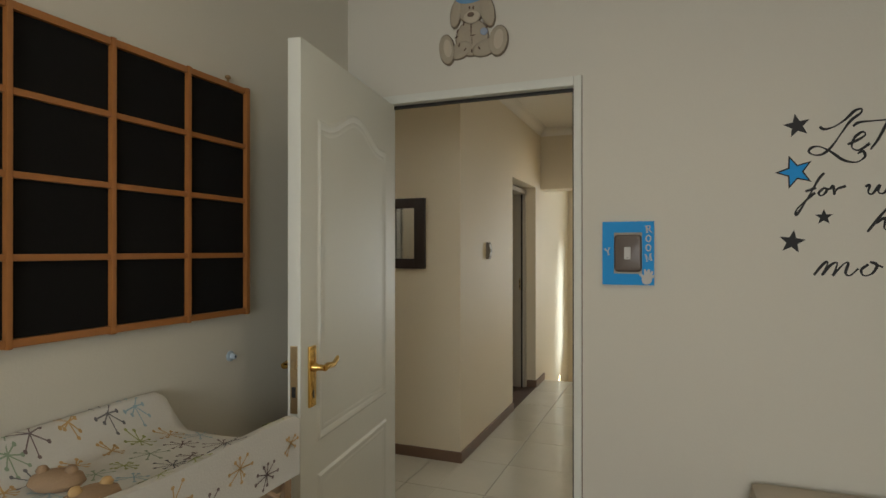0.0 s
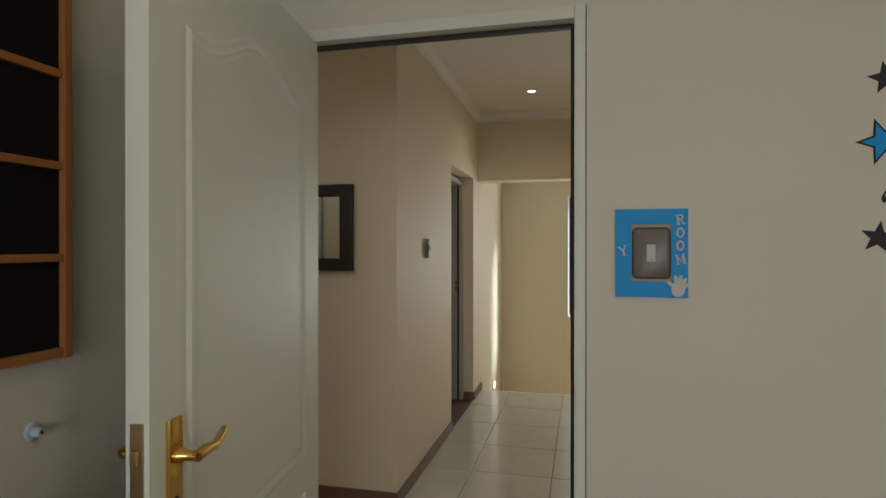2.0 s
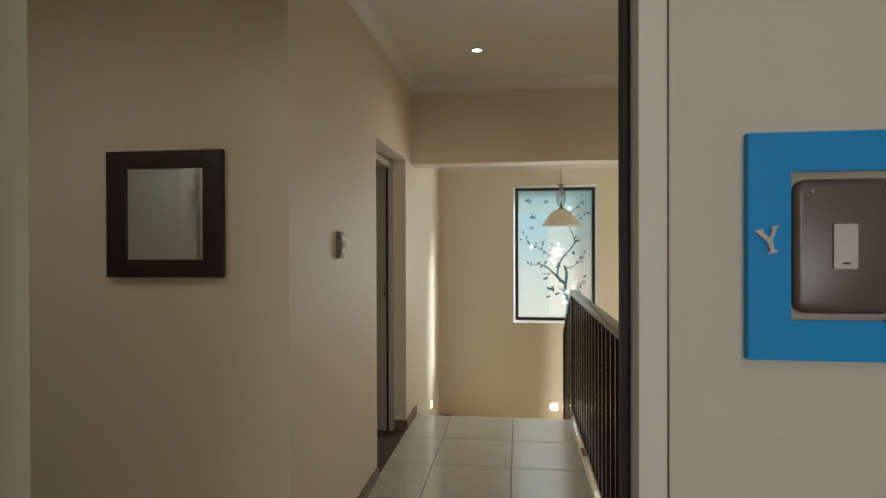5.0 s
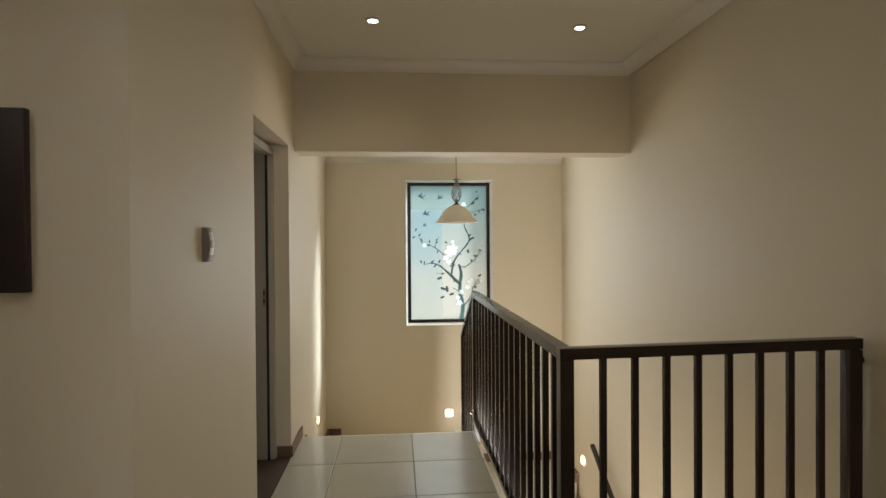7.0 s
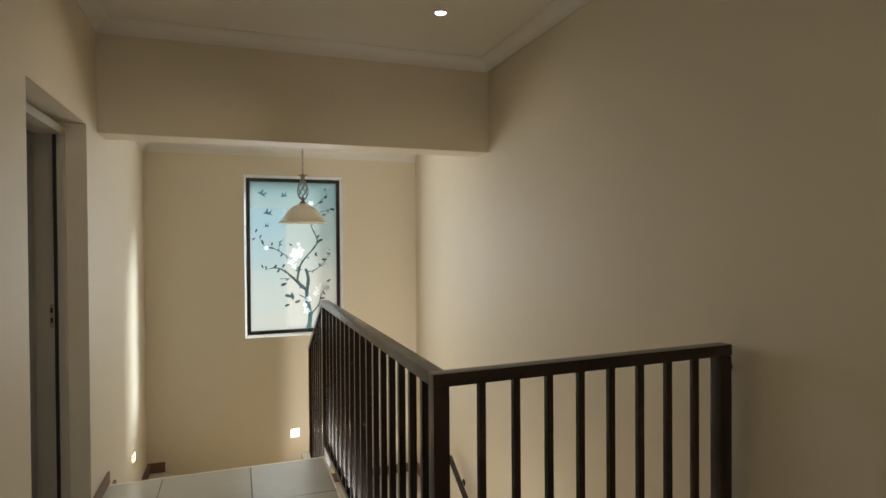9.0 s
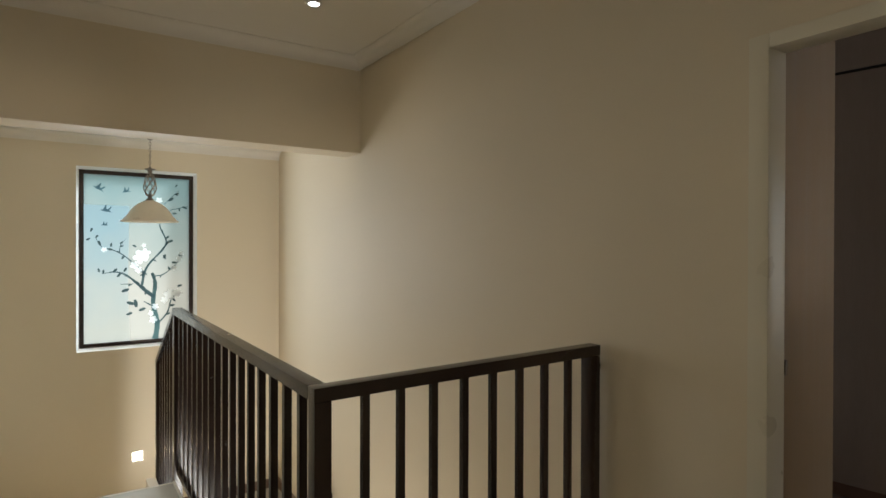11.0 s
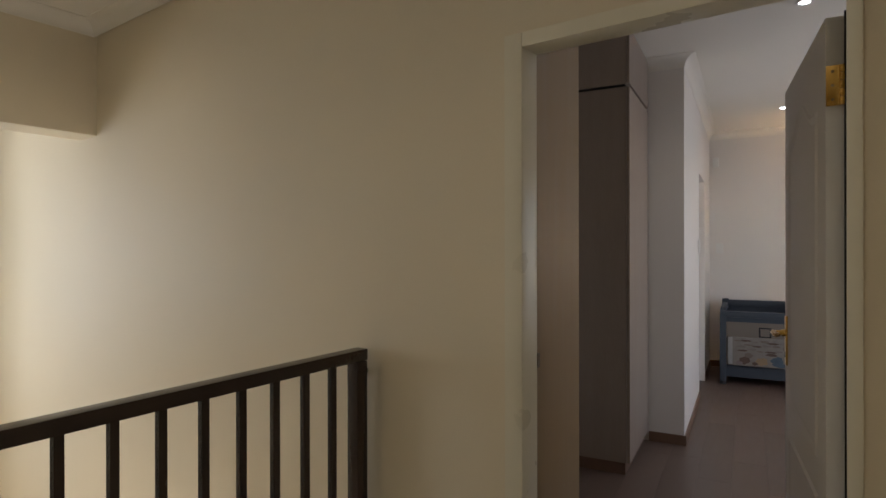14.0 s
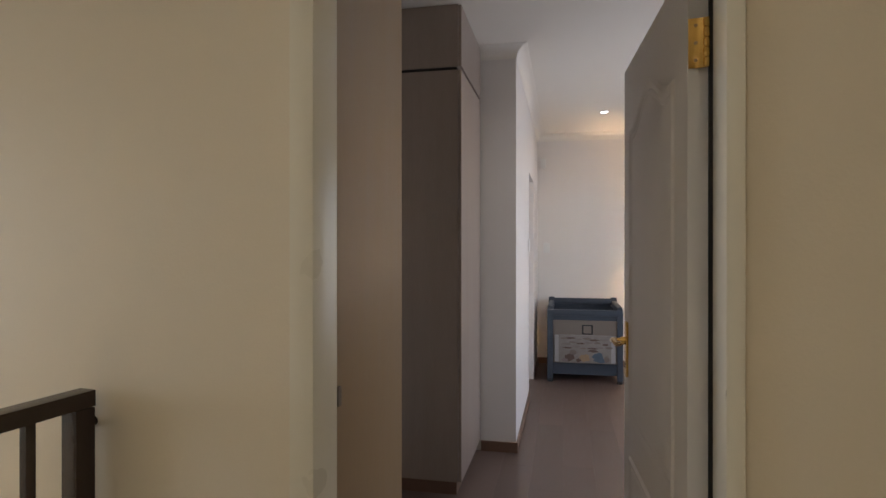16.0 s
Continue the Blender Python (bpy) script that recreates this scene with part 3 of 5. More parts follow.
# black strips draw the shadow lines on both sides of the jamb
for a, b in (((-2.034, Y1 - 0.006, 0), (-2.0225, Y1 + 0.0090, 2.018)), ((-1.9815, AY1, 0), (-1.971, AY1 + 0.0160, 2.057))):
    bm = bmesh.new()
    box(bm, a, b)
    part("shade_strip", bm, BLACK, frame_p, "black strip drawn for the shadow line beside the jamb")
door_p = door_leaf("door_4", pose(-2.034, AY1 - 0.018, 0, 0, 0, 180), 0.788, 2.012, "closed white panelled door with brass hinges", faces=(-1,), drop=0.13)
for z in (1.80, 0.2):
    hinge(door_p, 0.0, -0.027, z)

# ---- stair window ----
win = tagged(thing("window_1", "tall dark-framed window with frosted tree film", "window"), kind="structure")
WX0, WX1, WZ0, WZ1, WY = -0.082, 0.81, 0.546, 2.057, 8.665
for a, b in (((WX0, WY, WZ0), (WX0 + 0.034, WY + 0.045, WZ1)), ((WX1 - 0.034, WY, WZ0), (WX1, WY + 0.045, WZ1)), ((WX0 + 0.034, WY, WZ0), (WX1 - 0.034, WY + 0.045, WZ0 + 0.034)), ((WX0 + 0.034, WY, WZ1 - 0.034), (WX1 - 0.034, WY + 0.045, WZ1))):
    bm = bmesh.new()
    box(bm, a, b, 0.003)
    part("window_frame", bm, STEEL, win, "dark bronze window frame")
SPL = 0.020
for k in range(4):
    ring = [(WX0 - SPL, WZ0 - SPL), (WX1 + SPL, WZ0 - SPL), (WX1 + SPL, WZ1 + SPL), (WX0 - SPL, WZ1 + SPL)]
    inner = [(WX0, WZ0), (WX1, WZ0), (WX1, WZ1), (WX0, WZ1)]
    bm = bmesh.new()
    loops = []
    for x, z, p, q in ((*ring[k], *inner[k]), (*ring[(k + 1) % 4], *inner[(k + 1) % 4])):
        loops.append([bm.verts.new(c) for c in ((x, FAR - 0.004, z), (p, WY, q), (x, WY, z))])
    for c in range(3):
        bm.faces.new((loops[0][c], loops[0][(c + 1) % 3], loops[1][(c + 1) % 3], loops[1][c]))
    bm.faces.new(loops[0]), bm.faces.new(loops[1][::-1])
    part("reveal_lining", bm, GLOSSWHITE, win, "white painted window reveal")
bm = bmesh.new()
box(bm, (WX0 + 0.034, WY + 0.018, WZ0 + 0.034), (WX1 - 0.034, WY + 0.024, WZ1 - 0.034))
pane = part("pane", bm, PANE, win, "frosted pale blue pane")
pane.visible_shadow = False

# the sticker on the pane: a blossoming tree with birds
sticker = thing("window_sticker", "printed blossoming tree and small birds on the frosted pane", "window film")
SY = WY + 0.0165
GX0, GX1, GZ0, GZ1 = WX0 + 0.034, WX1 - 0.034, WZ0 + 0.034, WZ1 - 0.034


def on_pane(u, v):
    return Vector((GX0 + u * (GX1 - GX0), SY, GZ0 + v * (GZ1 - GZ0)))


def branch(points, w0, w1, mat):
    """A flat tapering limb through a few points, with a slightly ragged outline."""
    pts = [on_pane(*p) for p in points]
    fine = []
    for i in range(len(pts) - 1):
        a, b, c, d = pts[max(0, i - 1)], pts[i], pts[i + 1], pts[min(len(pts) - 1, i + 2)]
        for k in range(6):
            t = k / 6
            fine.append(0.5 * (2 * b + (c - a) * t + (2 * a - 5 * b + 4 * c - d) * t * t + (3 * b - a - 3 * c + d) * t ** 3))
    fine.append(pts[-1])
    bm = bmesh.new()
    rows = []
    for i, p in enumerate(fine):
        t = (fine[min(len(fine) - 1, i + 1)] - fine[max(0, i - 1)]).normalized()
        s = Vector((-t.z, 0, t.x))
        w = (w0 + (w1 - w0) * i / (len(fine) - 1)) * random.uniform(0.8, 1.2)
        rows.append((bm.verts.new(p + s * w), bm.verts.new(p - s * w)))
    for (a, b), (c, d) in zip(rows, rows[1:]):
        bm.faces.new((a, b, d, c))
    ob = part("branch", bm, mat, sticker)
    ob.visible_shadow = False
    return fine


def leaf_shape(kind):
    bm = bmesh.new()
    if kind == "leaf":
        n = 10
        pts = [(0.5 - 0.5 * math.cos(math.pi * i / n), 0.22 * math.sin(math.pi * i / n) ** 0.9) for i in range(n + 1)]
        pts += [(x, -y) for x, y in pts[-2:0:-1]]
    elif kind == "bird":
        pts = [(0, 0), (0.25, 0.06), (0.42, 0.42), (0.52, 0.45), (0.5, 0.10), (0.62, 0.08), (0.85, 0.32), (0.9, 0.28), (0.72, -0.04), (0.95, -0.20), (0.60, -0.14), (0.3, -0.10)]
    else:
        pts = [((0.30 + 0.20 * abs(math.cos(2.5 * a))) * math.cos(a), (0.30 + 0.20 * abs(math.cos(2.5 * a))) * math.sin(a)) for a in [2 * math.pi * i / 30 for i in range(30)]]
    bm.faces.new([bm.verts.new((x, 0, z)) for x, z in pts])
    return mesh_of(kind, bm, {"leaf": LEAFFILM, "bird": BIRDFILM}.get(kind, BLOOMFILM))


SHAPES = {k: leaf_shape(k) for k in ("leaf", "bird", "blossom")}
depth = [0]


def stick(kind, u, v, size, turn):
    ob = new(kind, SHAPES[kind])
    ob.parent = sticker
    depth[0] += 1
    p = on_pane(u, v)
    ob.matrix_basis = pose(p.x, p.y - 0.0006 - 0.00002 * depth[0], p.z, 0, -turn, 0) @ Matrix.Scale(size, 4)
    ob.visible_shadow = False


# outdoor brightness behind the pane, painted as a paler sheet
bm = bmesh.new()
bm.faces.new([bm.verts.new(on_pane(u, v) + Vector((0, 0.0008, 0))) for u, v in ((0.0, 0.0), (0.42, 0.0), (0.40, 0.30), (0.41, 0.82), (0.0, 0.82))])
part("lit_field", bm, LITFILM, sticker, "brighter area of the pane, daylight put into the tint").visible_shadow = False

BOUGHS = [
    ([(0.66, 0.0), (0.68, 0.10), (0.64, 0.22), (0.66, 0.34), (0.63, 0.41)], 0.032, 0.016, TRUNKFILM),
    ([(0.65, 0.26), (0.55, 0.31), (0.48, 0.35), (0.38, 0.40), (0.28, 0.42), (0.16, 0.41)], 0.022, 0.003, LEAFFILM),
    ([(0.53, 0.33), (0.56, 0.42), (0.62, 0.48), (0.74, 0.56), (0.77, 0.61), (0.71, 0.69), (0.71, 0.73)], 0.014, 0.005, LEAFFILM),
    ([(0.58, 0.40), (0.50, 0.44), (0.38, 0.51), (0.27, 0.55), (0.16, 0.57), (0.10, 0.63)], 0.008, 0.003, LEAFFILM),
    ([(0.32, 0.53), (0.33, 0.58), (0.38, 0.62)], 0.005, 0.002, LEAFFILM),
    ([(0.63, 0.39), (0.74, 0.40), (0.86, 0.46), (0.93, 0.52)], 0.008, 0.003, LEAFFILM),
    ([(0.68, 0.09), (0.78, 0.16), (0.82, 0.24), (0.90, 0.29)], 0.011, 0.004, LEAFFILM),
    ([(0.55, 0.235), (0.62, 0.21)], 0.005, 0.008, LEAFFILM),
    ([(0.33, 0.345), (0.45, 0.345)], 0.003, 0.006, LEAFFILM),
    ([(0.72, 0.82), (0.80, 0.87), (0.90, 0.93)], 0.004, 0.002, BIRDFILM),
    ([(0.80, 0.80), (0.92, 0.82), (0.99, 0.83)], 0.004, 0.002, BIRDFILM),
]
rnd = random.Random(5)
for pts, w0, w1, mat in BOUGHS:
    fine = branch(pts, 0.75 * w0, 0.7 * w1, mat)
    if w1 <= 0.006:
        for p in fine[5::4]:
            u, v = (p.x - GX0) / (GX1 - GX0), (p.z - GZ0) / (GZ1 - GZ0)
            stick("leaf", min(0.93, u), v, rnd.uniform(0.026, 0.046), rnd.uniform(0, 360))
for u, v, s, a in ((0.34, 0.30, 0.085, 20), (0.48, 0.20, 0.10, 100), (0.46, 0.22, 0.09, 160), (0.50, 0.18, 0.08, 20), (0.44, 0.17, 0.07, 200), (0.36, 0.42, 0.06, 60), (0.78, 0.60, 0.07, 20), (0.74, 0.52, 0.06, 300), (0.74, 0.50, 0.055, 60), (0.24, 0.57, 0.05, 80), (0.06, 0.66, 0.05, 70), (0.02, 0.61, 0.05, 30), (0.48, 0.57, 0.05, 150), (0.88, 0.32, 0.06, 20), (0.80, 0.86, 0.06, 40), (0.86, 0.90, 0.05, 30), (0.83, 0.78, 0.05, 10), (0.14, 0.42, 0.05, 110), (0.86, 0.95, 0.04, 50)):
    stick("leaf", u, v, 0.72 * s, a)
for u, v, s in ((0.52, 0.51, 0.13), (0.56, 0.53, 0.10), (0.46, 0.46, 0.07), (0.50, 0.43, 0.06), (0.80, 0.27, 0.10), (0.88, 0.28, 0.08), (0.75, 0.24, 0.06), (0.90, 0.50, 0.05), (0.85, 0.44, 0.05), (0.92, 0.53, 0.04), (0.64, 0.12, 0.07), (0.66, 0.20, 0.06), (0.18, 0.555, 0.05), (0.62, 0.16, 0.05), (0.70, 0.86, 0.06), (0.55, 0.58, 0.04)):
    stick("blossom", u, v, s, s * 900)
for u, v, s, a in ((0.08, 0.93, 0.10, -20), (0.34, 0.90, 0.08, 20), (0.14, 0.79, 0.10, 0), (0.15, 0.70, 0.06, 10)):
    stick("bird", u, v, s, a)

# ---- balustrade ----
rail = thing("balustrade", "dark brown steel balustrade round the stair opening", "railing")
RX, RY = 0.395, 4.465


def bar(name, a, b, bevel=0.003):
    bm = bmesh.new()
    box(bm, a, b, bevel)
    return part(name, bm, STEEL, rail, smooth=True)


front = bar("top_rail", (RX - 0.026, RY - 0.026, 0.993), (1.4985, RY + 0.026, 1.033))
for v in front.data.vertices:
    v.co.z += 0.015 * max(0.0, v.co.x - RX) / 1.1
bar("top_rail", (RX - 0.026, RY + 0.026, 0.993), (RX + 0.026, 6.83, 1.033))
bar("post", (RX - 0.025, RY - 0.025, -0.06), (RX + 0.025, RY + 0.025, 0.993))
bar("post", (1.448, RY - 0.025, -0.06), (1.4975, RY + 0.025, 1.006))
bar("post", (RX - 0.025, 6.78, -0.20), (RX + 0.025, 6.83, 0.993))
bar("bottom_rail", (RX + 0.025, RY - 0.015, 0.03), (1.451, RY + 0.015, 0.06))
bar("bottom_rail", (RX - 0.015, RY + 0.025, 0.03), (RX + 0.015, 6.78, 0.06))
for k in range(8):
    x = 0.532 + 0.1172 * k
    bar("baluster", (x - 0.011, RY - 0.011, 0.06), (x + 0.011, RY + 0.011, 0.995 + 0.0015 * k), 0.002)
for k in range(16):
    y = 4.605 + 0.139 * k
    bar("baluster", (RX - 0.0125, y - 0.0125, 0.06), (RX + 0.0125, y + 0.0125, 0.994), 0.002)
slope = RISE / 0.28
bm = bmesh.new()
drop = 0.80 * slope
v = box(bm, (RX - 0.026, 6.83, 0.993), (RX + 0.026, 7.63, 1.033), 0.0)
for q in v:
    if q.co.y > 7:
        q.co.z -= drop
part("raking_rail", bm, STEEL, rail)
for k in range(6):
    y = 6.93 + 0.112 * k
    bar("baluster", (RX - 0.0125, y - 0.0125, -0.5 - (y - 6.83) * slope * 0.4), (RX + 0.0125, y + 0.0125, 0.995 - (y - 6.83) * slope), 0.002)
bar("post", (RX - 0.025, 7.58, -0.80), (RX + 0.025, 7.63, 0.996 - 0.75 * slope))
bm = bmesh.new()
lathe(bm, [(0.012, 0), (0.012, 0.008), (0.008, 0.010), (0.008, 0.024)], (1.5155, RY, 0.965), 10, Matrix.Rotation(radians(-90), 4, "Y"))
part("wall_bolt", bm, STEEL, rail)

handrail = thing("handrail", "dark steel wall handrail on brackets down the stair", "handrail")
bm = bmesh.new()
path = [(1.455, 7.25 - 0.3 * k, -0.333 - 0.3 * k * slope) for k in range(9)]
tube(bm, path, 0.021, 14)
part("grip", bm, STEEL, handrail, smooth=True)
for k in (0.5, 2.5, 4.5, 6.5):
    y, z = 7.25 - 0.3 * k, -0.333 - 0.3 * k * slope
    bm = bmesh.new()
    tube(bm, [(1.455, y, z - 0.02), (1.455, y, z - 0.06), (1.485, y, z - 0.075), (1.53, y, z - 0.075)], 0.007, 8)
    lathe(bm, [(0.028, 0), (0.028, 0.006), (0.02, 0.009)], (1.52, y, z - 0.075), 14, Matrix.Rotation(radians(-90), 4, "Y"))
    part("bracket", bm, STEEL, handrail, smooth=True)

# ---- lamps ----


def downlight(place, power, group, tint=(1.0, 0.90, 0.78)):
    x, y, z = place
    ob = thing("downlight", "small round recessed ceiling downlight, switched on", "ceiling light", group, pose(x, y, z))
    bm = bmesh.new()
    lathe(bm, [(0.026, -0.001), (0.042, -0.001), (0.045, -0.004), (0.043, -0.008), (0.032, -0.010), (0.026, -0.005)], n=28)
    part("ring", bm, WHITE, ob, "white ring", True)
    bm = bmesh.new()
    lathe(bm, [(0.027, -0.004), (0.027, -0.0075), (0.020, -0.0095), (0.002, -0.0105)], n=24)
    part("lens", bm, LEDGLOW, ob, "glowing cool white disc")
    lamp("downlight_lamp", "SPOT", (x, y, z - 0.02), (0, 0.001, -1), power, tint, 0.03, spot=150)
    return ob


for p, w, tint in zip(DOWNLIGHTS, DOWN_POWER, DOWN_TINT):
    downlight(p, w, "hall and nursery downlights", tint)


def step_light(m, label="small square warm step light, glowing, set in the wall"):
    ob = thing("step_light", label, "step light", "step lights along the stair", m)
    bm = bmesh.new()
    for a, b in (((-0.045, -0.008, -0.045), (-0.034, 0, 0.045)), ((0.034, -0.008, -0.045), (0.045, 0, 0.045)), ((-0.034, -0.008, 0.034), (0.034, 0, 0.045)), ((-0.034, -0.008, -0.045), (0.034, 0, -0.034))):
        box(bm, a, b, 0.001)
    part("bezel", bm, SILVER, ob)
    bm = bmesh.new()
    box(bm, (-0.034, -0.004, -0.034), (0.034, 0, 0.034))
    part("lens", bm, STEPGLOW, ob, "warm glowing lens")
    p = m @ Vector((0, -0.012, 0))
    lamp("step_lamp", "SPOT", p, m.to_3x3() @ Vector((0, -1, -0.5)), 2.6, (1.0, 0.72, 0.42), 0.008, spot=160)
    return ob


step_light(pose(0.345, FAR, -0.42))
step_light(pose(-0.93, 7.78, -0.205, 0, 0, 90))
step_light(pose(1.557, 7.82, -0.68, 0, 0, -90))

# pendant over the stair
pend = thing("pendant_lamp", "alabaster glass bell pendant with a wire cage stem on a chain", "pendant lamp", m=pose(0.40, 8.20, 0))
prof = [(0.216, 1.610), (0.216, 1.614), (0.196, 1.628), (0.172, 1.655), (0.150, 1.690), (0.122, 1.728), (0.085, 1.758), (0.045, 1.778), (0.028, 1.786)]
bm = bmesh.new()
lathe(bm, [(r - 0.006, z - 0.002) for r, z in prof[::-1]] + prof, n=48)
part("shade", bm, ALABASTER, pend, "cream alabaster glass bell shade", True)
bm = bmesh.new()
lathe(bm, [(0.010, 1.775), (0.030, 1.780), (0.034, 1.792), (0.020, 1.800), (0.012, 1.81), (0.012, 1.83), (0.006, 1.835)], n=20)
part("collar", bm, PEWTER, pend, "", True)
for k in range(6):
    for hand in (1, -1):
        bm = bmesh.new()
        pts = []
        for i in range(17):
            u = i / 16
            a = 2 * math.pi * (k / 6 + hand * 0.45 * u)
            r = 0.012 + 0.036 * math.sin(math.pi * u ** 0.75) ** 0.9
            pts.append((r * math.cos(a), r * math.sin(a), 1.815 + 0.20 * u))
        tube(bm, pts, 0.0032, 6)
        part("cage_wire", bm, PEWTER, pend, "", True)
bm = bmesh.new()
lathe(bm, [(0.010, 2.010), (0.016, 2.015), (0.020, 2.03), (0.040, 2.036), (0.040, 2.042), (0.012, 2.046), (0.006, 2.058)], n=20)
part("crown", bm, PEWTER, pend, "", True)
for k in range(9):
    bm = bmesh.new()
    z = 2.068 + 0.0255 * k
    pts = []
    for i in range(12):
        a = 2 * math.pi * i / 12
        u, w = 0.0075 * math.cos(a), 0.016 * math.sin(a)
        pts.append((u, 0, z + w) if k % 2 else (0, u, z + w))
    tube(bm, pts, 0.0022, 6, closed=True)
    part("chain_link", bm, PEWTER, pend, "", True)
bm = bmesh.new()
lathe(bm, [(0.004, 2.275), (0.02, 2.282), (0.045, 2.30), (0.05, CEIL_S)], n=24)
part("ceiling_rose", bm, PEWTER, pend, "", True)

# ---- hall things ----
mir = thing("wall_mirror", "square mirror in a wide dark wooden frame", "mirror")
MX0, MX1, MZ0, MZ1, MY = -1.625, -1.154, 1.285, 1.765, 4.043
for a, b in (((MX0, MY, MZ0), (MX0 + 0.078, 4.069, MZ1)), ((MX1 - 0.078, MY, MZ0), (MX1, 4.069, MZ1)), ((MX0 + 0.078, MY, MZ0), (MX1 - 0.078, 4.069, MZ0 + 0.068)), ((MX0 + 0.078, MY, MZ1 - 0.068), (MX1 - 0.078, 4.069, MZ1))):
    bm = bmesh.new()
    box(bm, a, b, 0.004)
    part("frame_rail", bm, DARKWOOD, mir, "dark stained frame rail", True)
bm = bmesh.new()
box(bm, (MX0 + 0.078, MY + 0.010, MZ0 + 0.068), (MX1 - 0.078, MY + 0.016, MZ1 - 0.068))
part("glass", bm, MIRROR, mir, "clear mirror glass")

chime = thing("door_chime", "curved taupe chime unit with silver insets on the hall wall", "chime", m=pose(WX, 4.633, 1.407) @ Matrix.Diagonal((0.95, 0.98, 0.83, 1)))
TAUPE = material("taupe plastic casing", (0.17, 0.142, 0.108), 0.42, vary=0.06, grain=0.03, scale=12, fine=120, bump=0.03)
SATIN = material("satin silver plastic", (0.66, 0.64, 0.60), 0.3, 0.15, vary=0.05, grain=0.02, scale=15, fine=120, bump=0.02)
PUTTY = material("putty plastic", (0.33, 0.29, 0.24), 0.4, vary=0.05, grain=0.02, scale=15, fine=120, bump=0.02)


def bowed(z0, z1, y0, y1, proud, back=None):
    """A strip bowed outward along its height, standing proud of the casing's curve."""
    bm = bmesh.new()
    rows = []
    for i in range(13):
        z = z0 + (z1 - z0) * i / 12
        d = 0.013 + 0.016 * math.cos(z / 0.076 * 1.25) + proud
        f = d - 0.006 if back is None else back
        rows.append([bm.verts.new(p) for p in ((f, y0, z), (d - 0.0015, y0, z), (d, y0 + 0.002, z), (d, y1 - 0.002, z), (d - 0.0015, y1, z), (f, y1, z))])
    for a, b in zip(rows, rows[1:]):
        for k in range(6):
            bm.faces.new((a[k], a[(k + 1) % 6], b[(k + 1) % 6], b[k]))
    bm.faces.new(rows[0]), bm.faces.new(rows[-1][::-1])
    bmesh.ops.recalc_face_normals(bm, faces=bm.faces)
    return bm


part("casing", bowed(-0.076, 0.076, 0, 0.066, 0, 0.0), TAUPE, chime, "", True)
part("inset", bowed(0.018, 0.056, 0.008, 0.058, 0.001), SATIN, chime, "silver inset", True)
part("inset", bowed(-0.048, -0.014, 0.008, 0.058, 0.001), SATIN, chime, "silver inset", True)
part("button", bowed(-0.011, 0.015, 0.004, 0.062, 0.003), PUTTY, chime, "putty-coloured push button", True)
part("inset", bowed(-0.072, -0.051, 0.008, 0.058, 0.001), PUTTY, chime, "", True)

# ---- nursery ----
board = thing("grid_board", "wall-hung black board with an orange pine lattice frame", "board")
BX = WX + 0.024
BY, BZ = [1.985, 1.742, 1.503, 1.262, 1.020, 0.778], [1.215, 1.395, 1.570, 1.745, 1.925]
bm = bmesh.new()
box(bm, (WX + 0.002, BY[-1], BZ[0]), (WX + 0.012, BY[0], BZ[-1]))
part("backing", bm, CHALK, board, "matt black backing")
for i, y in enumerate(BY):
    w = 0.0065 if 0 < i < len(BY) - 1 else 0.0085
    bm = bmesh.new()
    box(bm, (WX + 0.002, y - w, BZ[0] - 0.012), (BX + 0.002, y + w, BZ[-1] + 0.012), 0.003)
    part("upright", bm, ORANGEWOOD, board)
for j, z in enumerate(BZ):
    w = 0.0075 if 0 < j < len(BZ) - 1 else 0.009
    for i in range(len(BY) - 1):
        bm = bmesh.new()
        box(bm, (WX + 0.003, BY[i + 1] + 0.0115 - 0.0045 * (i < len(BY) - 2), z - w), (BX, BY[i] - 0.0115 + 0.0045 * (i > 0), z + w), 0.002)
        part("slat", bm, ORANGEWOOD, board)
bm = bmesh.new()
lathe(bm, [(0.004, 0), (0.004, 0.010), (0.009, 0.014), (0.009, 0.020), (0.003, 0.024)], (WX + 0.014, 1.905, BZ[-1] + 0.010), 12)
part("hanging_knob", bm, DULLBRASS, board, "brass hanging knob", True)

stopper = thing("door_stop", "pale blue round rubber door stop screwed to the wall", "door stop", m=pose(WX, 1.93, 1.075, 0, 90, 0) @ Matrix.Scale(0.75, 4))
bm = bmesh.new()
lathe(bm, [(0.022, 0), (0.022, 0.006), (0.012, 0.010), (0.012, 0.026), (0.009, 0.030)], n=20)
part("bumper", bm, material("pale blue rubber", (0.42, 0.50, 0.56), 0.5), stopper, "", True)
bm = bmesh.new()
lathe(bm, [(0.005, 0.0295), (0.004, 0.0315)], n=10)
part("screw", bm, BLACK, stopper, "dark screw head")

# changing table with its padded mat
table = thing("changing_table", "pale oak changing table against the nursery wall", "changing table")
TX0, TX1, TY0, TY1 = -0.895, -0.452, 0.86, 1.63
for a, b, n in (((TX0, TY0, 0.845), (TX1, TY1, 0.870), "top"), ((TX1 - 0.02, TY0, 0.66), (TX1, TY1, 0.843), "front_rail"), ((TX0, TY1 - 0.02, 0.66), (TX1 - 0.021, TY1, 0.843), "side_rail"), ((TX0, TY0, 0.66), (TX1 - 0.021, TY0 + 0.02, 0.843), "side_rail"), ((TX0, TY0, 0.25), (TX1, TY1, 0.27), "shelf")):
    bm = bmesh.new()
    box(bm, a, b, 0.004)
    part(n, bm, PALEWOOD, table)
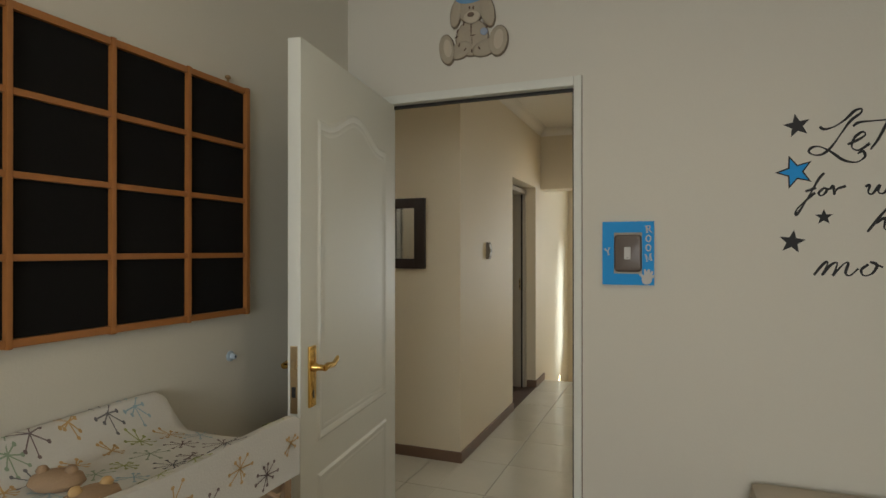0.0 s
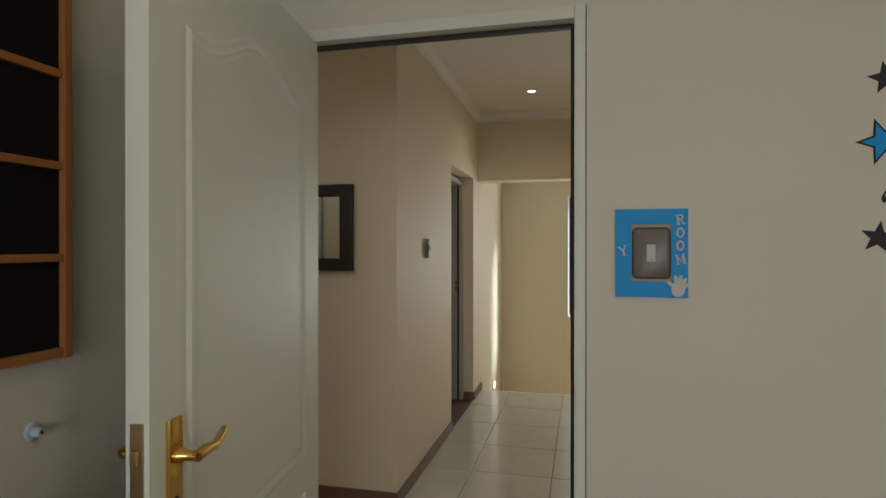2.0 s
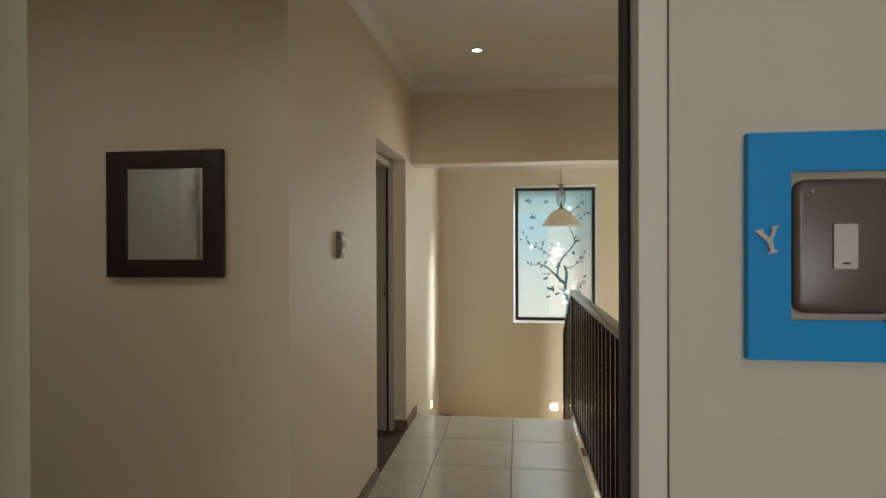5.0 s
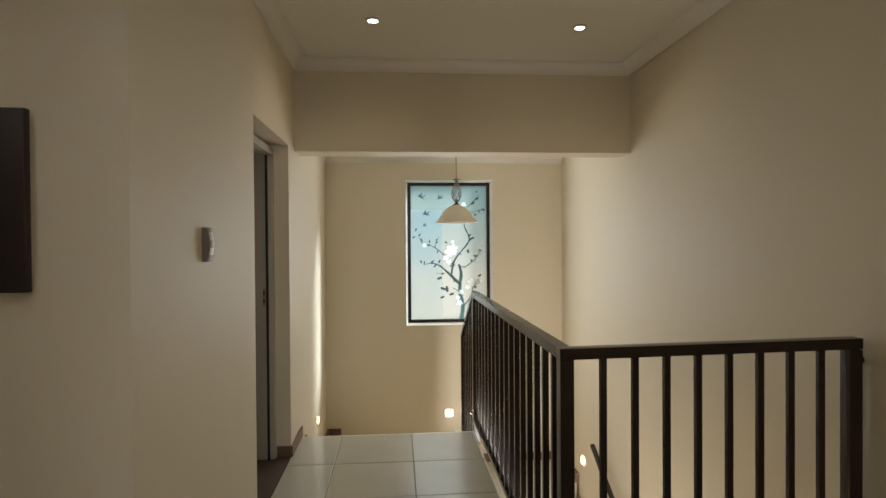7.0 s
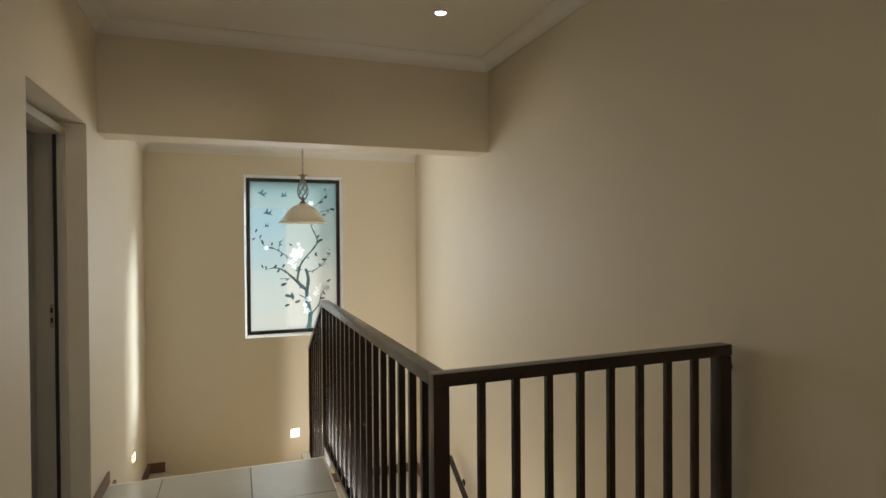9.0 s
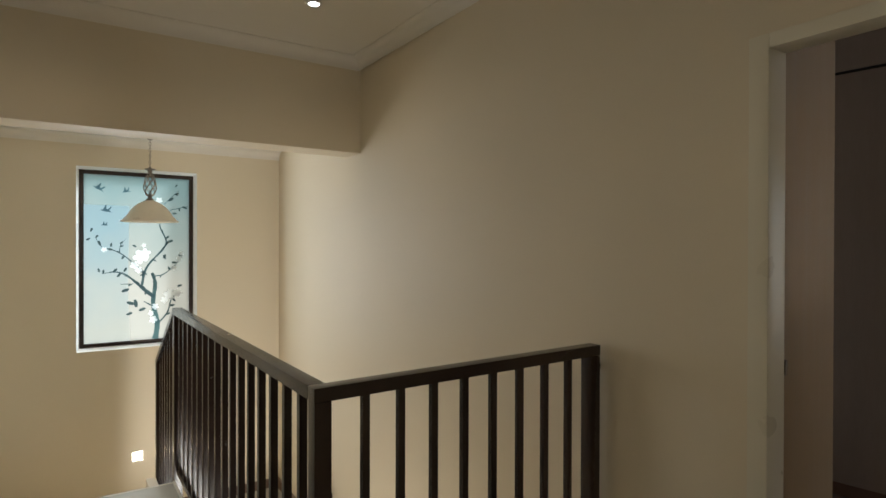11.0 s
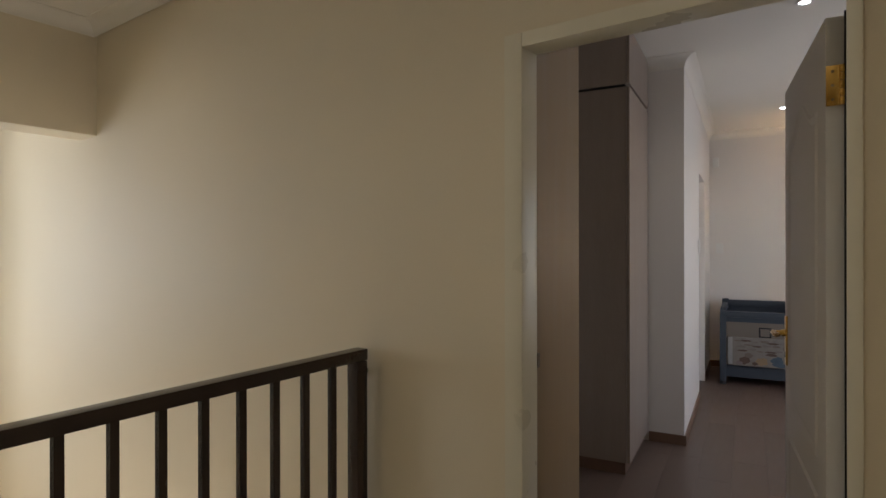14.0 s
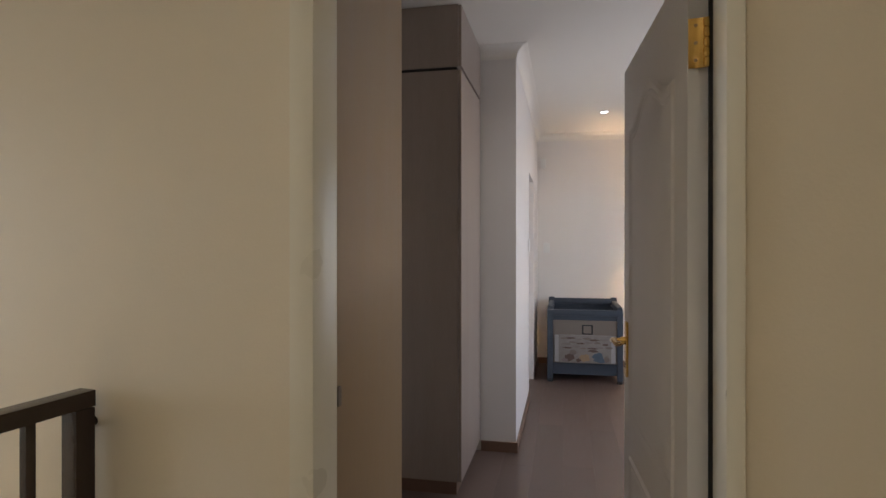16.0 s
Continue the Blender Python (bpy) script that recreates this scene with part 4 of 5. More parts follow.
for x in (TX0, TX1 - 0.04):
    for y in (TY0, TY1 - 0.04):
        bm = bmesh.new()
        box(bm, (x + 0.021 * (x == TX0) - 0.021 * (x != TX0), y, 0), (x + 0.04 - 0.021 * (x != TX0), y + 0.04, 0.655), 0.004)
        part("leg", bm, PALEWOOD, table)
bm = bmesh.new()
box(bm, (TX1 + 0.001, TY1 - 0.035, 0.66), (TX1 + 0.012, TY1 - 0.010, 0.90), 0.003)
part("corner_post", bm, TAN, table, "brown corner post")

mat_thing = thing("changing_mat", "white padded changing mat printed with colourful starbursts, on the table", "changing mat")
PX0, PX1, PY0, PY1 = -0.893, -0.437, 0.88, 1.648


def mat_z(u, y):
    """Height of the mat: two raised sides, a low middle."""
    side = max(0.0, (abs(u - 0.5) - 0.25) / 0.20)
    z = 0.946 + 0.082 * min(1, side) ** 1.5 * (1.0 if u < 0.5 else 0.80)
    end = min(1, (PY1 - y) / 0.02)
    return z - 0.012 * (1 - end) ** 2 + 0.004 * math.sin(9 * y + 6 * u)


NU, NV = 36, 40
bm = bmesh.new()
topv = [[bm.verts.new((PX0 + (PX1 - PX0) * i / NU, PY0 + (PY1 - PY0) * j / NV, mat_z(i / NU, PY0 + (PY1 - PY0) * j / NV))) for j in range(NV + 1)] for i in range(NU + 1)]
for i in range(NU):
    for j in range(NV):
        bm.faces.new((topv[i][j], topv[i + 1][j], topv[i + 1][j + 1], topv[i][j + 1]))
rim = [topv[i][0] for i in range(NU + 1)] + [topv[NU][j] for j in range(1, NV + 1)] + [topv[i][NV] for i in range(NU - 1, -1, -1)] + [topv[0][j] for j in range(NV - 1, 0, -1)]
low = [bm.verts.new((v.co.x, v.co.y, 0.872)) for v in rim]
for i in range(len(rim)):
    j = (i + 1) % len(rim)
    bm.faces.new((rim[i], low[i], low[j], rim[j]))
bm.faces.new(low)
part("cover", bm, WHITECLOTH, mat_thing, "white cotton cover", True)


def starburst(place, normal_side, size, mat, spokes, lay):
    """A printed starburst: thin spokes with round ends laid just above the cloth."""
    bm = bmesh.new()
    for k in range(spokes):
        a = 2 * math.pi * (k + 0.3 * math.sin(3 * k + size * 99)) / spokes
        ln = size * (0.75 + 0.25 * math.sin(5 * k + size * 50))
        d, s = Vector((math.cos(a), math.sin(a))), Vector((-math.sin(a), math.cos(a)))
        outline = [d * 0.0 + s * 0.0013, d * ln + s * 0.0013]
        outline += [d * (ln + 0.0038 - 0.0038 * math.cos(t)) + s * 0.0042 * math.sin(t) for t in (0.6, 1.2, 1.9, 2.6, math.pi, 3.7, 4.4, 5.1, 5.7)]
        outline += [d * ln - s * 0.0013, -s * 0.0013]
        bm.faces.new([bm.verts.new(lay(place, p)) for p in outline])
    part("starburst_print", bm, mat, mat_thing)


def lay_top(c, p):
    x, y = c[0] + p.x, c[1] + p.y
    x, y = min(PX1 - 0.002, max(PX0 + 0.002, x)), min(PY1 - 0.002, max(PY0 + 0.002, y))
    return (x, y, mat_z((x - PX0) / (PX1 - PX0), y) + 0.0022)


def lay_front(c, p):
    y, z = min(PY1 - 0.004, max(PY0, c[0] + p.x)), min(mat_z(1, c[0] + p.x) - 0.002, max(0.874, c[1] + p.y))
    return (PX1 + 0.0018, y, z)


rnd = random.Random(11)
k = 0
for i in range(6):
    for j in range(10):
        x = PX0 + 0.035 + 0.080 * i + rnd.uniform(-0.012, 0.012)
        y = PY0 + 0.035 + 0.078 * j + (0.035 if i % 2 else 0) + rnd.uniform(-0.012, 0.012)
        if y < PY1 - 0.02 and x < PX1 - 0.012:
            starburst((x, y), 0, rnd.uniform(0.026, 0.044), rnd.choice(PRINTS), rnd.choice((7, 8, 9)), lay_top)
        k += 1
for j in range(9):
    starburst((PY0 + 0.05 + 0.085 * j, 0.935 + 0.022 * (-1) ** j), 0, rnd.uniform(0.024, 0.040), PRINTS[(j * 3 + 3) % 6], rnd.choice((7, 8, 9)), lay_front)


def soft_toy(m, ear_mat, label):
    toy = thing("soft_toy", label, "toy", m=m)
    bm = bmesh.new()
    lathe(bm, [(0.005, 0), (0.040, 0.004), (0.052, 0.022), (0.046, 0.045), (0.028, 0.058), (0.004, 0.062)], n=18, m=Matrix.Diagonal((1.2, 0.8, 1, 1)))
    part("body", bm, TAN, toy, "", True)
    for s in (-1, 1):
        bm = bmesh.new()
        lathe(bm, [(0.002, 0), (0.012, 0.004), (0.014, 0.014), (0.009, 0.026), (0.002, 0.030)], (0.032 * s, 0, 0.048), 12)
        part("ear", bm, ear_mat, toy, "orange felt ear", True)


soft_toy(pose(-0.71, 1.245, 0.948, 0, 0, 25) @ Matrix.Diagonal((0.85, 0.85, 0.6, 1)), TAN, "tan felt soft toy lying on the changing mat")
soft_toy(pose(-0.575, 1.215, 0.948, 0, 0, 80) @ Matrix.Diagonal((0.85, 0.85, 0.6, 1)), PRINTS[3], "small tan felt toy with orange ears on the mat")

bin_thing = thing("storage_basket", "beige cloth storage basket hung beside the changing table", "basket")
bm = bmesh.new()
box(bm, (-0.438, 1.30, 0.55), (-0.335, 1.60, 0.835), 0.032)
part("body", bm, BEIGE, bin_thing, "", True)
for y in (1.36, 1.54):
    bm = bmesh.new()
    tube(bm, [(-0.42, y, 0.80), (-0.42, y, 0.86), (-0.46, y, 0.872)], 0.006, 6)
    part("strap", bm, TAN, bin_thing)

# armchair against the lettered wall
chair = thing("armchair", "beige upholstered armchair with a rounded back against the wall", "armchair")
for n, a, b, r in (("backrest", (0.63, 2.47, 0.20), (1.36, 2.635, 0.655), 0.06), ("seat", (0.74, 1.90, 0.18), (1.25, 2.465, 0.42), 0.05), ("arm", (0.63, 1.90, 0.14), (0.735, 2.465, 0.54), 0.045), ("arm", (1.255, 1.90, 0.14), (1.36, 2.465, 0.54), 0.045)):
    bm = bmesh.new()
    box(bm, a, b, r)
    part(n, bm, BEIGE, chair, "", True)
for x in (0.68, 1.31):
    for y in (1.95, 2.57):
        bm = bmesh.new()
        lathe(bm, [(0.018, 0), (0.026, 0.20)], (x, y, 0), 12)
        part("leg", bm, DARKWOOD, chair, "dark wooden leg", True)

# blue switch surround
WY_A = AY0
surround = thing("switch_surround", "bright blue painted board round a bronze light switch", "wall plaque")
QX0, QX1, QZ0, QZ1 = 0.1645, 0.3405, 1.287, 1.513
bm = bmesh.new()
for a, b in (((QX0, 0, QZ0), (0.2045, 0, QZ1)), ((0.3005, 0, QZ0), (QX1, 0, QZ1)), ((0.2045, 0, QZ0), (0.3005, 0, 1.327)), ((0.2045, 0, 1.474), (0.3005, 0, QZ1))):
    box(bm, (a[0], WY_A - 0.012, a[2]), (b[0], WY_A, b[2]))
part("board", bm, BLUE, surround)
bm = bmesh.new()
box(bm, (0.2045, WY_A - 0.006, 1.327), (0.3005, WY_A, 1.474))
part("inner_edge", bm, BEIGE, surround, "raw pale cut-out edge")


def stroke(bm, pts, width, place, size, turn, y0, y1):
    """A flat bar through points of a unit letter, raised from y0 to y1."""
    c, sn = math.cos(radians(turn)), math.sin(radians(turn))
    rows = []
    for i, (u, v) in enumerate(pts):
        a, b = Vector(pts[max(0, i - 1)]), Vector(pts[min(len(pts) - 1, i + 1)])
        d = (b - a).normalized()
        n = Vector((-d.y, d.x)) * width / 2
        row = []
        for q, y in ((Vector((u, v)) + n, y0), (Vector((u, v)) + n, y1), (Vector((u, v)) - n, y1), (Vector((u, v)) - n, y0)):
            x, z = (q.x - 0.4) * size, (q.y - 0.5) * size
            row.append(bm.verts.new((place[0] + c * x - sn * z, y, place[1] + sn * x + c * z)))
        rows.append(row)
    for a, b in zip(rows, rows[1:]):
        for k in range(4):
            bm.faces.new((a[k], a[(k + 1) % 4], b[(k + 1) % 4], b[k]))
    bm.faces.new(rows[0]), bm.faces.new(rows[-1][::-1])


RING = [(0.40 + 0.30 * math.cos(a), 0.5 + 0.43 * math.sin(a)) for a in [2 * math.pi * i / 20 for i in range(21)]]
LETTERS = {
    "R": [([(0.2, 0), (0.2, 1)], 0.2), ([(0.02, 0.04), (0.38, 0.04)], 0.08), ([(0.02, 0.95), (0.5, 0.95), (0.66, 0.86), (0.68, 0.70), (0.6, 0.56), (0.3, 0.52)], 0.13), ([(0.42, 0.52), (0.72, 0.04), (0.88, 0.04)], 0.14)],
    "O": [(RING, 0.17)],
    "M": [([(0.12, 0), (0.12, 1)], 0.12), ([(0.72, 0), (0.72, 1)], 0.18), ([(0.12, 0.97), (0.42, 0.18), (0.72, 0.97)], 0.13), ([(-0.04, 0.04), (0.28, 0.04)], 0.08), ([(0.54, 0.04), (0.90, 0.04)], 0.08), ([(-0.04, 0.96), (0.18, 0.96)], 0.08), ([(0.66, 0.96), (0.90, 0.96)], 0.08)],
    "Y": [([(0.4, 0), (0.4, 0.48)], 0.18), ([(0.08, 0.97), (0.4, 0.46)], 0.17), ([(0.72, 0.97), (0.4, 0.46)], 0.12), ([(0.22, 0.04), (0.58, 0.04)], 0.08), ([(-0.06, 0.96), (0.26, 0.96)], 0.08), ([(0.56, 0.96), (0.84, 0.96)], 0.08)],
}
CUTOUT = material("grey-white cut wood", (0.56, 0.55, 0.53), 0.55, vary=0.04, grain=0.02)
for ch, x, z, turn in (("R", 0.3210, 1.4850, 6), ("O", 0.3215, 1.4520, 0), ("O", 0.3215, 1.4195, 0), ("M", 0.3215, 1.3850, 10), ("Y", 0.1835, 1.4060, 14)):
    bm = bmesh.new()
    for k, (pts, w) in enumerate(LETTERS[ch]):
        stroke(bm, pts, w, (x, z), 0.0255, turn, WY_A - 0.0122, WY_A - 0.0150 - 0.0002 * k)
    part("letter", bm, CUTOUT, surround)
bm = bmesh.new()
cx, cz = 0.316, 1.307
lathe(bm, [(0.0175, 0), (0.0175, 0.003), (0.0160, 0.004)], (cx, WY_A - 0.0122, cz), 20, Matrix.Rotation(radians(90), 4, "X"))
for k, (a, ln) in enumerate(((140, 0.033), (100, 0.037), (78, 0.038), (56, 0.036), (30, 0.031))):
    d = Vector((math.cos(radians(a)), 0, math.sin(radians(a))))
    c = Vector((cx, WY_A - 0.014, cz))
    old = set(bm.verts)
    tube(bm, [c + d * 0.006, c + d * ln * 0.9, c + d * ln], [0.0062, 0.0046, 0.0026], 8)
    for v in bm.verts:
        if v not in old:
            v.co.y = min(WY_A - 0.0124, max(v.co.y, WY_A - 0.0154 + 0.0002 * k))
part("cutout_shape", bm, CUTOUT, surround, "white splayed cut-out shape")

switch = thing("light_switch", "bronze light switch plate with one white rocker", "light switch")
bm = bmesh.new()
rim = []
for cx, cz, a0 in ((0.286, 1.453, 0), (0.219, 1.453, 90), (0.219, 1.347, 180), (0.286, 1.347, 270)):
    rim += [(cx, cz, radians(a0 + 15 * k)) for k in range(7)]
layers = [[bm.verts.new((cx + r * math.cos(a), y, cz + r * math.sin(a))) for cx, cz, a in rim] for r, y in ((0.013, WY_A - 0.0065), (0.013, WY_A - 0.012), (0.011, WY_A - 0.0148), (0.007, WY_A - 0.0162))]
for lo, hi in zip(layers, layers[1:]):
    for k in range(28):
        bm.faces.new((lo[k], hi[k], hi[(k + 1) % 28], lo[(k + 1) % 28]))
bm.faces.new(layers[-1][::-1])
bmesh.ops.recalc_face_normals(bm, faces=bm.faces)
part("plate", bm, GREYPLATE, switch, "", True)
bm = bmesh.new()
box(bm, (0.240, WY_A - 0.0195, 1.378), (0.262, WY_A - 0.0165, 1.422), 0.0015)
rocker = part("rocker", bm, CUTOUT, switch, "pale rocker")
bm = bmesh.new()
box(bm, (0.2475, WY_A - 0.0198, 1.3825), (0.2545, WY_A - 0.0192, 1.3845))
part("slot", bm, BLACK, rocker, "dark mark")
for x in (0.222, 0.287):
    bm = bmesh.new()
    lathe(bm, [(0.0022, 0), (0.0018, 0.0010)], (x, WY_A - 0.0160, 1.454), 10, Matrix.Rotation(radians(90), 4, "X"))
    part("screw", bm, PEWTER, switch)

# wall lettering and stars
decal = thing("wall_lettering", "black vinyl lettering stuck on the nursery wall", "wall decal")
STROKES = {
    "L": [(0, .93), (.15, .82), (.5, .88), (.9, 1.1), (1.25, 1.4), (1.5, 1.45), (1.45, 1.3), (1.1, 1.05), (.75, .6), (.45, .2), (.15, -.05), (-.15, -.1), (-.4, .02), (-.3, .18), (0, .2), (.4, 0), (.85, -.32), (1.3, -.42), (1.6, -.25), (1.55, -.05), (1.35, -.12)],
    "e": [(1.0, .22), (1.35, .36), (1.62, .52), (1.52, .64), (1.25, .45), (1.15, .12), (1.4, 0), (1.78, .22)],
    "T bar": [(1.2, .85), (1.4, .98), (1.9, 1.0), (2.5, 1.02), (2.9, 1.12)],
    "T stem": [(2.4, .98), (2.1, .4), (1.8, 0)],
    "f": [(.65, .8), (.45, .6), (.15, .1), (-.2, -.45), (-.4, -.7), (-.38, -.5), (0, -.15), (.3, .1)],
    "f bar": [(-.05, .15), (.35, .28)],
    "o": [(.62, .25), (.45, .1), (.5, -.02), (.65, .05), (.74, .2), (.6, .27), (.85, .2)],
    "r": [(.85, .2), (.97, .32), (1.0, 0), (1.1, .2), (1.42, .3)],
    "w": [(2.1, .25), (2.25, .3), (2.2, .05), (2.35, 0), (2.6, .3), (2.55, .05), (2.75, .02), (2.95, .32)],
    "h stem": [(0, 0), (.4, .5), (.8, .95)],
    "h arch": [(.3, .3), (.6, .48), (.58, .12), (.8, .05)],
    "m": [(0, 0), (.4, .45), (.5, .4), (.3, 0), (.6, .35), (.85, .45), (.75, .1), (.7, 0), (1.05, .38), (1.25, .45), (1.15, .1), (1.3, 0), (1.6, .25)],
    "o end": [(1.95, .4), (1.7, .2), (1.8, 0), (2.1, .1), (2.25, .4), (2.0, .48), (2.45, .3)],
}


def letter(keys, x, z):
    """A handwritten letter: smooth flat strokes on the wall."""
    bm = bmesh.new()
    for key in keys:
        pts = [Vector((x + 0.075 * u, WY_A - 0.0012, z + 0.089 * v)) for u, v in STROKES[key]]
        fine = []
        for i in range(len(pts) - 1):
            a, b, c, d = pts[max(0, i - 1)], pts[i], pts[i + 1], pts[min(len(pts) - 1, i + 2)]
            for k in range(6):
                t = k / 6
                fine.append(0.5 * (2 * b + (c - a) * t + (2 * a - 5 * b + 4 * c - d) * t * t + (3 * b - a - 3 * c + d) * t ** 3))
        fine.append(pts[-1])
        radius = [0.0034 + 0.0011 * math.sin(0.35 * i) for i in range(len(fine))]
        old = set(bm.verts)
        tube(bm, fine, radius, 8)
        for q in bm.verts:
            if q not in old:
                q.co.y = WY_A - 0.0008 + (q.co.y - WY_A + 0.0012) * 0.12
    part("letter", bm, VINYL, decal)


for x, z, word in (
    (0.839, 1.725, (("L",), ("e",), ("T bar", "T stem"))),
    (0.803, 1.587, (("f", "f bar"), ("o",), ("r",), ("w",))),
    (0.966, 1.468, (("h stem", "h arch"),)),
    (0.822, 1.331, (("m",), ("o end",))),
):
    for keys in word:
        letter(keys, x, z)


def star(x, z, r, turn, blue=False):
    ob = thing("wall_star", "blue vinyl star with a black outline" if blue else "black vinyl star stuck on the wall", "wall decal", "stars round the lettering")
    for k, (rr, mat, y) in enumerate(((r, VINYL, 0.0012), (r * 0.78, BLUE, 0.0024))[: 2 if blue else 1]):
        bm = bmesh.new()
        pts = [(x + q * math.cos(a), WY_A - y, z + q * math.sin(a)) for i in range(10) for a, q in [(radians(90 + turn + 36 * i), rr if i % 2 == 0 else rr * 0.42)]]
        f = bm.faces.new([bm.verts.new(p) for p in pts])
        r2 = bmesh.ops.extrude_face_region(bm, geom=[f])
        bmesh.ops.translate(bm, verts=[v for v in r2["geom"] if isinstance(v, bmesh.types.BMVert)], vec=(0, 0.001, 0))
        part("outline" if k == 0 else "fill", bm, mat, ob)


star(0.776, 1.815, 0.040, 10)
star(0.770, 1.665, 0.058, 18, True)
star(0.850, 1.517, 0.026, 0)
star(0.762, 1.438, 0.040, -8)

# teddy plaque over the doorway: one plain relief
bm = bmesh.new()


def lump(cx, cz, rx, rz, h, mat, turn=0.0, y=0.0):
    n0 = len(bm.faces)
    rot = Matrix.Rotation(radians(turn), 3, "Y")
    rings = []
    for s, d in ((1.0, 0.0), (1.0, 0.45), (0.93, 0.75), (0.7, 0.95), (0.25, 1.0)):
        rings.append([bm.verts.new(Vector((cx, WY_A - y - h * d, cz)) + rot @ Vector((rx * s * math.cos(a), 0, rz * s * math.sin(a)))) for a in [2 * math.pi * i / 24 for i in range(24)]])
    for a, b in zip(rings, rings[1:]):
        for i in range(24):
            bm.faces.new((a[i], a[(i + 1) % 24], b[(i + 1) % 24], b[i]))
    bm.faces.new(rings[-1])
    bm.faces.ensure_lookup_table()
    for k, f in enumerate(bm.faces[n0:]):
        f.material_index = 4 if mat == 0 and k < 36 + 12 else mat


lump(-0.336, 2.251, 0.0700, 0.0746, 0.012, 0, 0, 0.0)
lump(-0.383, 2.208, 0.0531, 0.0339, 0.015, 0, -22, 0.0)
lump(-0.280, 2.206, 0.0579, 0.0339, 0.015, 0, -14, 0.0)
lump(-0.338, 2.372, 0.0628, 0.0633, 0.016, 0, 0, 0.0)
lump(-0.403, 2.355, 0.0241, 0.0587, 0.019, 0, 8, 0.0)
lump(-0.271, 2.348, 0.0290, 0.0678, 0.019, 0, -12, 0.0)
lump(-0.441, 2.216, 0.0338, 0.0633, 0.021, 0, -8, 0.0)
lump(-0.227, 2.225, 0.0398, 0.0610, 0.021, 0, 6, 0.0)
lump(-0.434, 2.217, 0.0169, 0.0361, 0.002, 1, -8, 0.0205)
lump(-0.223, 2.227, 0.0193, 0.0384, 0.002, 1, 6, 0.0205)
lump(-0.334, 2.329, 0.0338, 0.0249, 0.006, 1, 0, 0.0155)
lump(-0.336, 2.338, 0.0145, 0.0090, 0.004, 2, 0, 0.0205)
lump(-0.343, 2.368, 0.0039, 0.0068, 0.002, 2, 0, 0.016)
lump(-0.327, 2.366, 0.0039, 0.0068, 0.002, 2, 0, 0.016)
lump(-0.341, 2.408, 0.0604, 0.0226, 0.005, 3, 0, 0.0145)
lump(-0.403, 2.436, 0.0217, 0.0203, 0.012, 0, 0, 0.0)
lump(-0.271, 2.419, 0.0217, 0.0203, 0.012, 0, 0, 0.0)
lump(-0.285, 2.268, 0.0157, 0.0147, 0.003, 5, 20, 0.0118)
lump(-0.338, 2.287, 0.0024, 0.0294, 0.0015, 2, 0, 0.0115)
lump(-0.331, 2.259, 0.0121, 0.0025, 0.0015, 2, 0, 0.0115)
lump(-0.334, 2.237, 0.0019, 0.0181, 0.0015, 2, 0, 0.0112)
lump(-0.386, 2.226, 0.0031, 0.0077, 0.0015, 2, 20, 0.0152)
lump(-0.362, 2.205, 0.0031, 0.0077, 0.0015, 2, 40, 0.0152)
lump(-0.334, 2.197, 0.0031, 0.0077, 0.0015, 2, 0, 0.0152)
lump(-0.303, 2.204, 0.0031, 0.0077, 0.0015, 2, -30, 0.0152)
lump(-0.282, 2.230, 0.0031, 0.0077, 0.0015, 2, 60, 0.0115)
lump(-0.400, 2.260, 0.0031, 0.0077, 0.0015, 2, 70, 0.0115)
lump(-0.395, 2.284, 0.0031, 0.0077, 0.0015, 2, 30, 0.0115)
lump(-0.369, 2.309, 0.0031, 0.0077, 0.0015, 2, 0, 0.0115)
lump(-0.275, 2.282, 0.0031, 0.0077, 0.0015, 2, 40, 0.0115)
tagged(part("bear_plaque", bm, [BEAR, BEARLIGHT, BEARDARK, BEARBLUE, BEAREDGE, BEARPALE], smooth=True), "painted wooden teddy bear plaque fixed above the doorway", "wall plaque")

# ---- bedroom beyond the hall, turned 8 degrees to it ----
B = pose(1.73, 3.05, 0, 0, 0, 8.0)
BC = 2.77


def b_setting(name, bm, mats, label, category):
    bmesh.ops.transform(bm, matrix=B, verts=bm.verts)
    return setting(name, bm, mats, label, category)


bm = bmesh.new()
box(bm, (2.70, 0.61, 0), (4.15, 0.80, BC))
box(bm, (2.70, 0.80, 0), (2.85, 1.55, BC))
box(bm, (4.15, 0.61, 2.10), (4.95, 0.80, BC))
box(bm, (4.95, 0.61, 0), (5.95, 0.80, BC))
box(bm, (4.05, 0.80, 0), (5.1, 0.83, 2.3))
b_setting("wall_bedroom_north", bm, PAINT_B, "off-white bedroom pier wall with a door recess", "wall")
bm = bmesh.new()
box(bm, (5.85, -1.6, 0), (5.99, 0.61, BC))
b_setting("wall_bedroom_east", bm, PAINT_B, "plain off-white bedroom wall", "wall")
bm = bmesh.new()
wall_x(bm, -1.6, -1.45, 0.02, 5.85, 0, BC, [(1.6, 4.4, 0.6, 2.2)])
b_setting("wall_bedroom_south", bm, PAINT_B, "off-white bedroom wall with a wide window opening", "wall")
bm = bmesh.new()
box(bm, (0.26, 1.43, 0), (2.70, 1.55, BC))
b_setting("wall_bedroom_back", bm, PAINT_B, "wall behind the fitted wardrobes", "wall")
bm = bmesh.new()
box(bm, (-0.32, -1.6, BC), (5.99, 1.55, BC + 0.1))
cove(bm, (2.70, 0.61), (5.85, 0.61), BC, (0, -1), 0.08, (-1, 0))
cove(bm, (5.85, 0.61), (5.85, -1.45), BC, (-1, 0), 0.08)
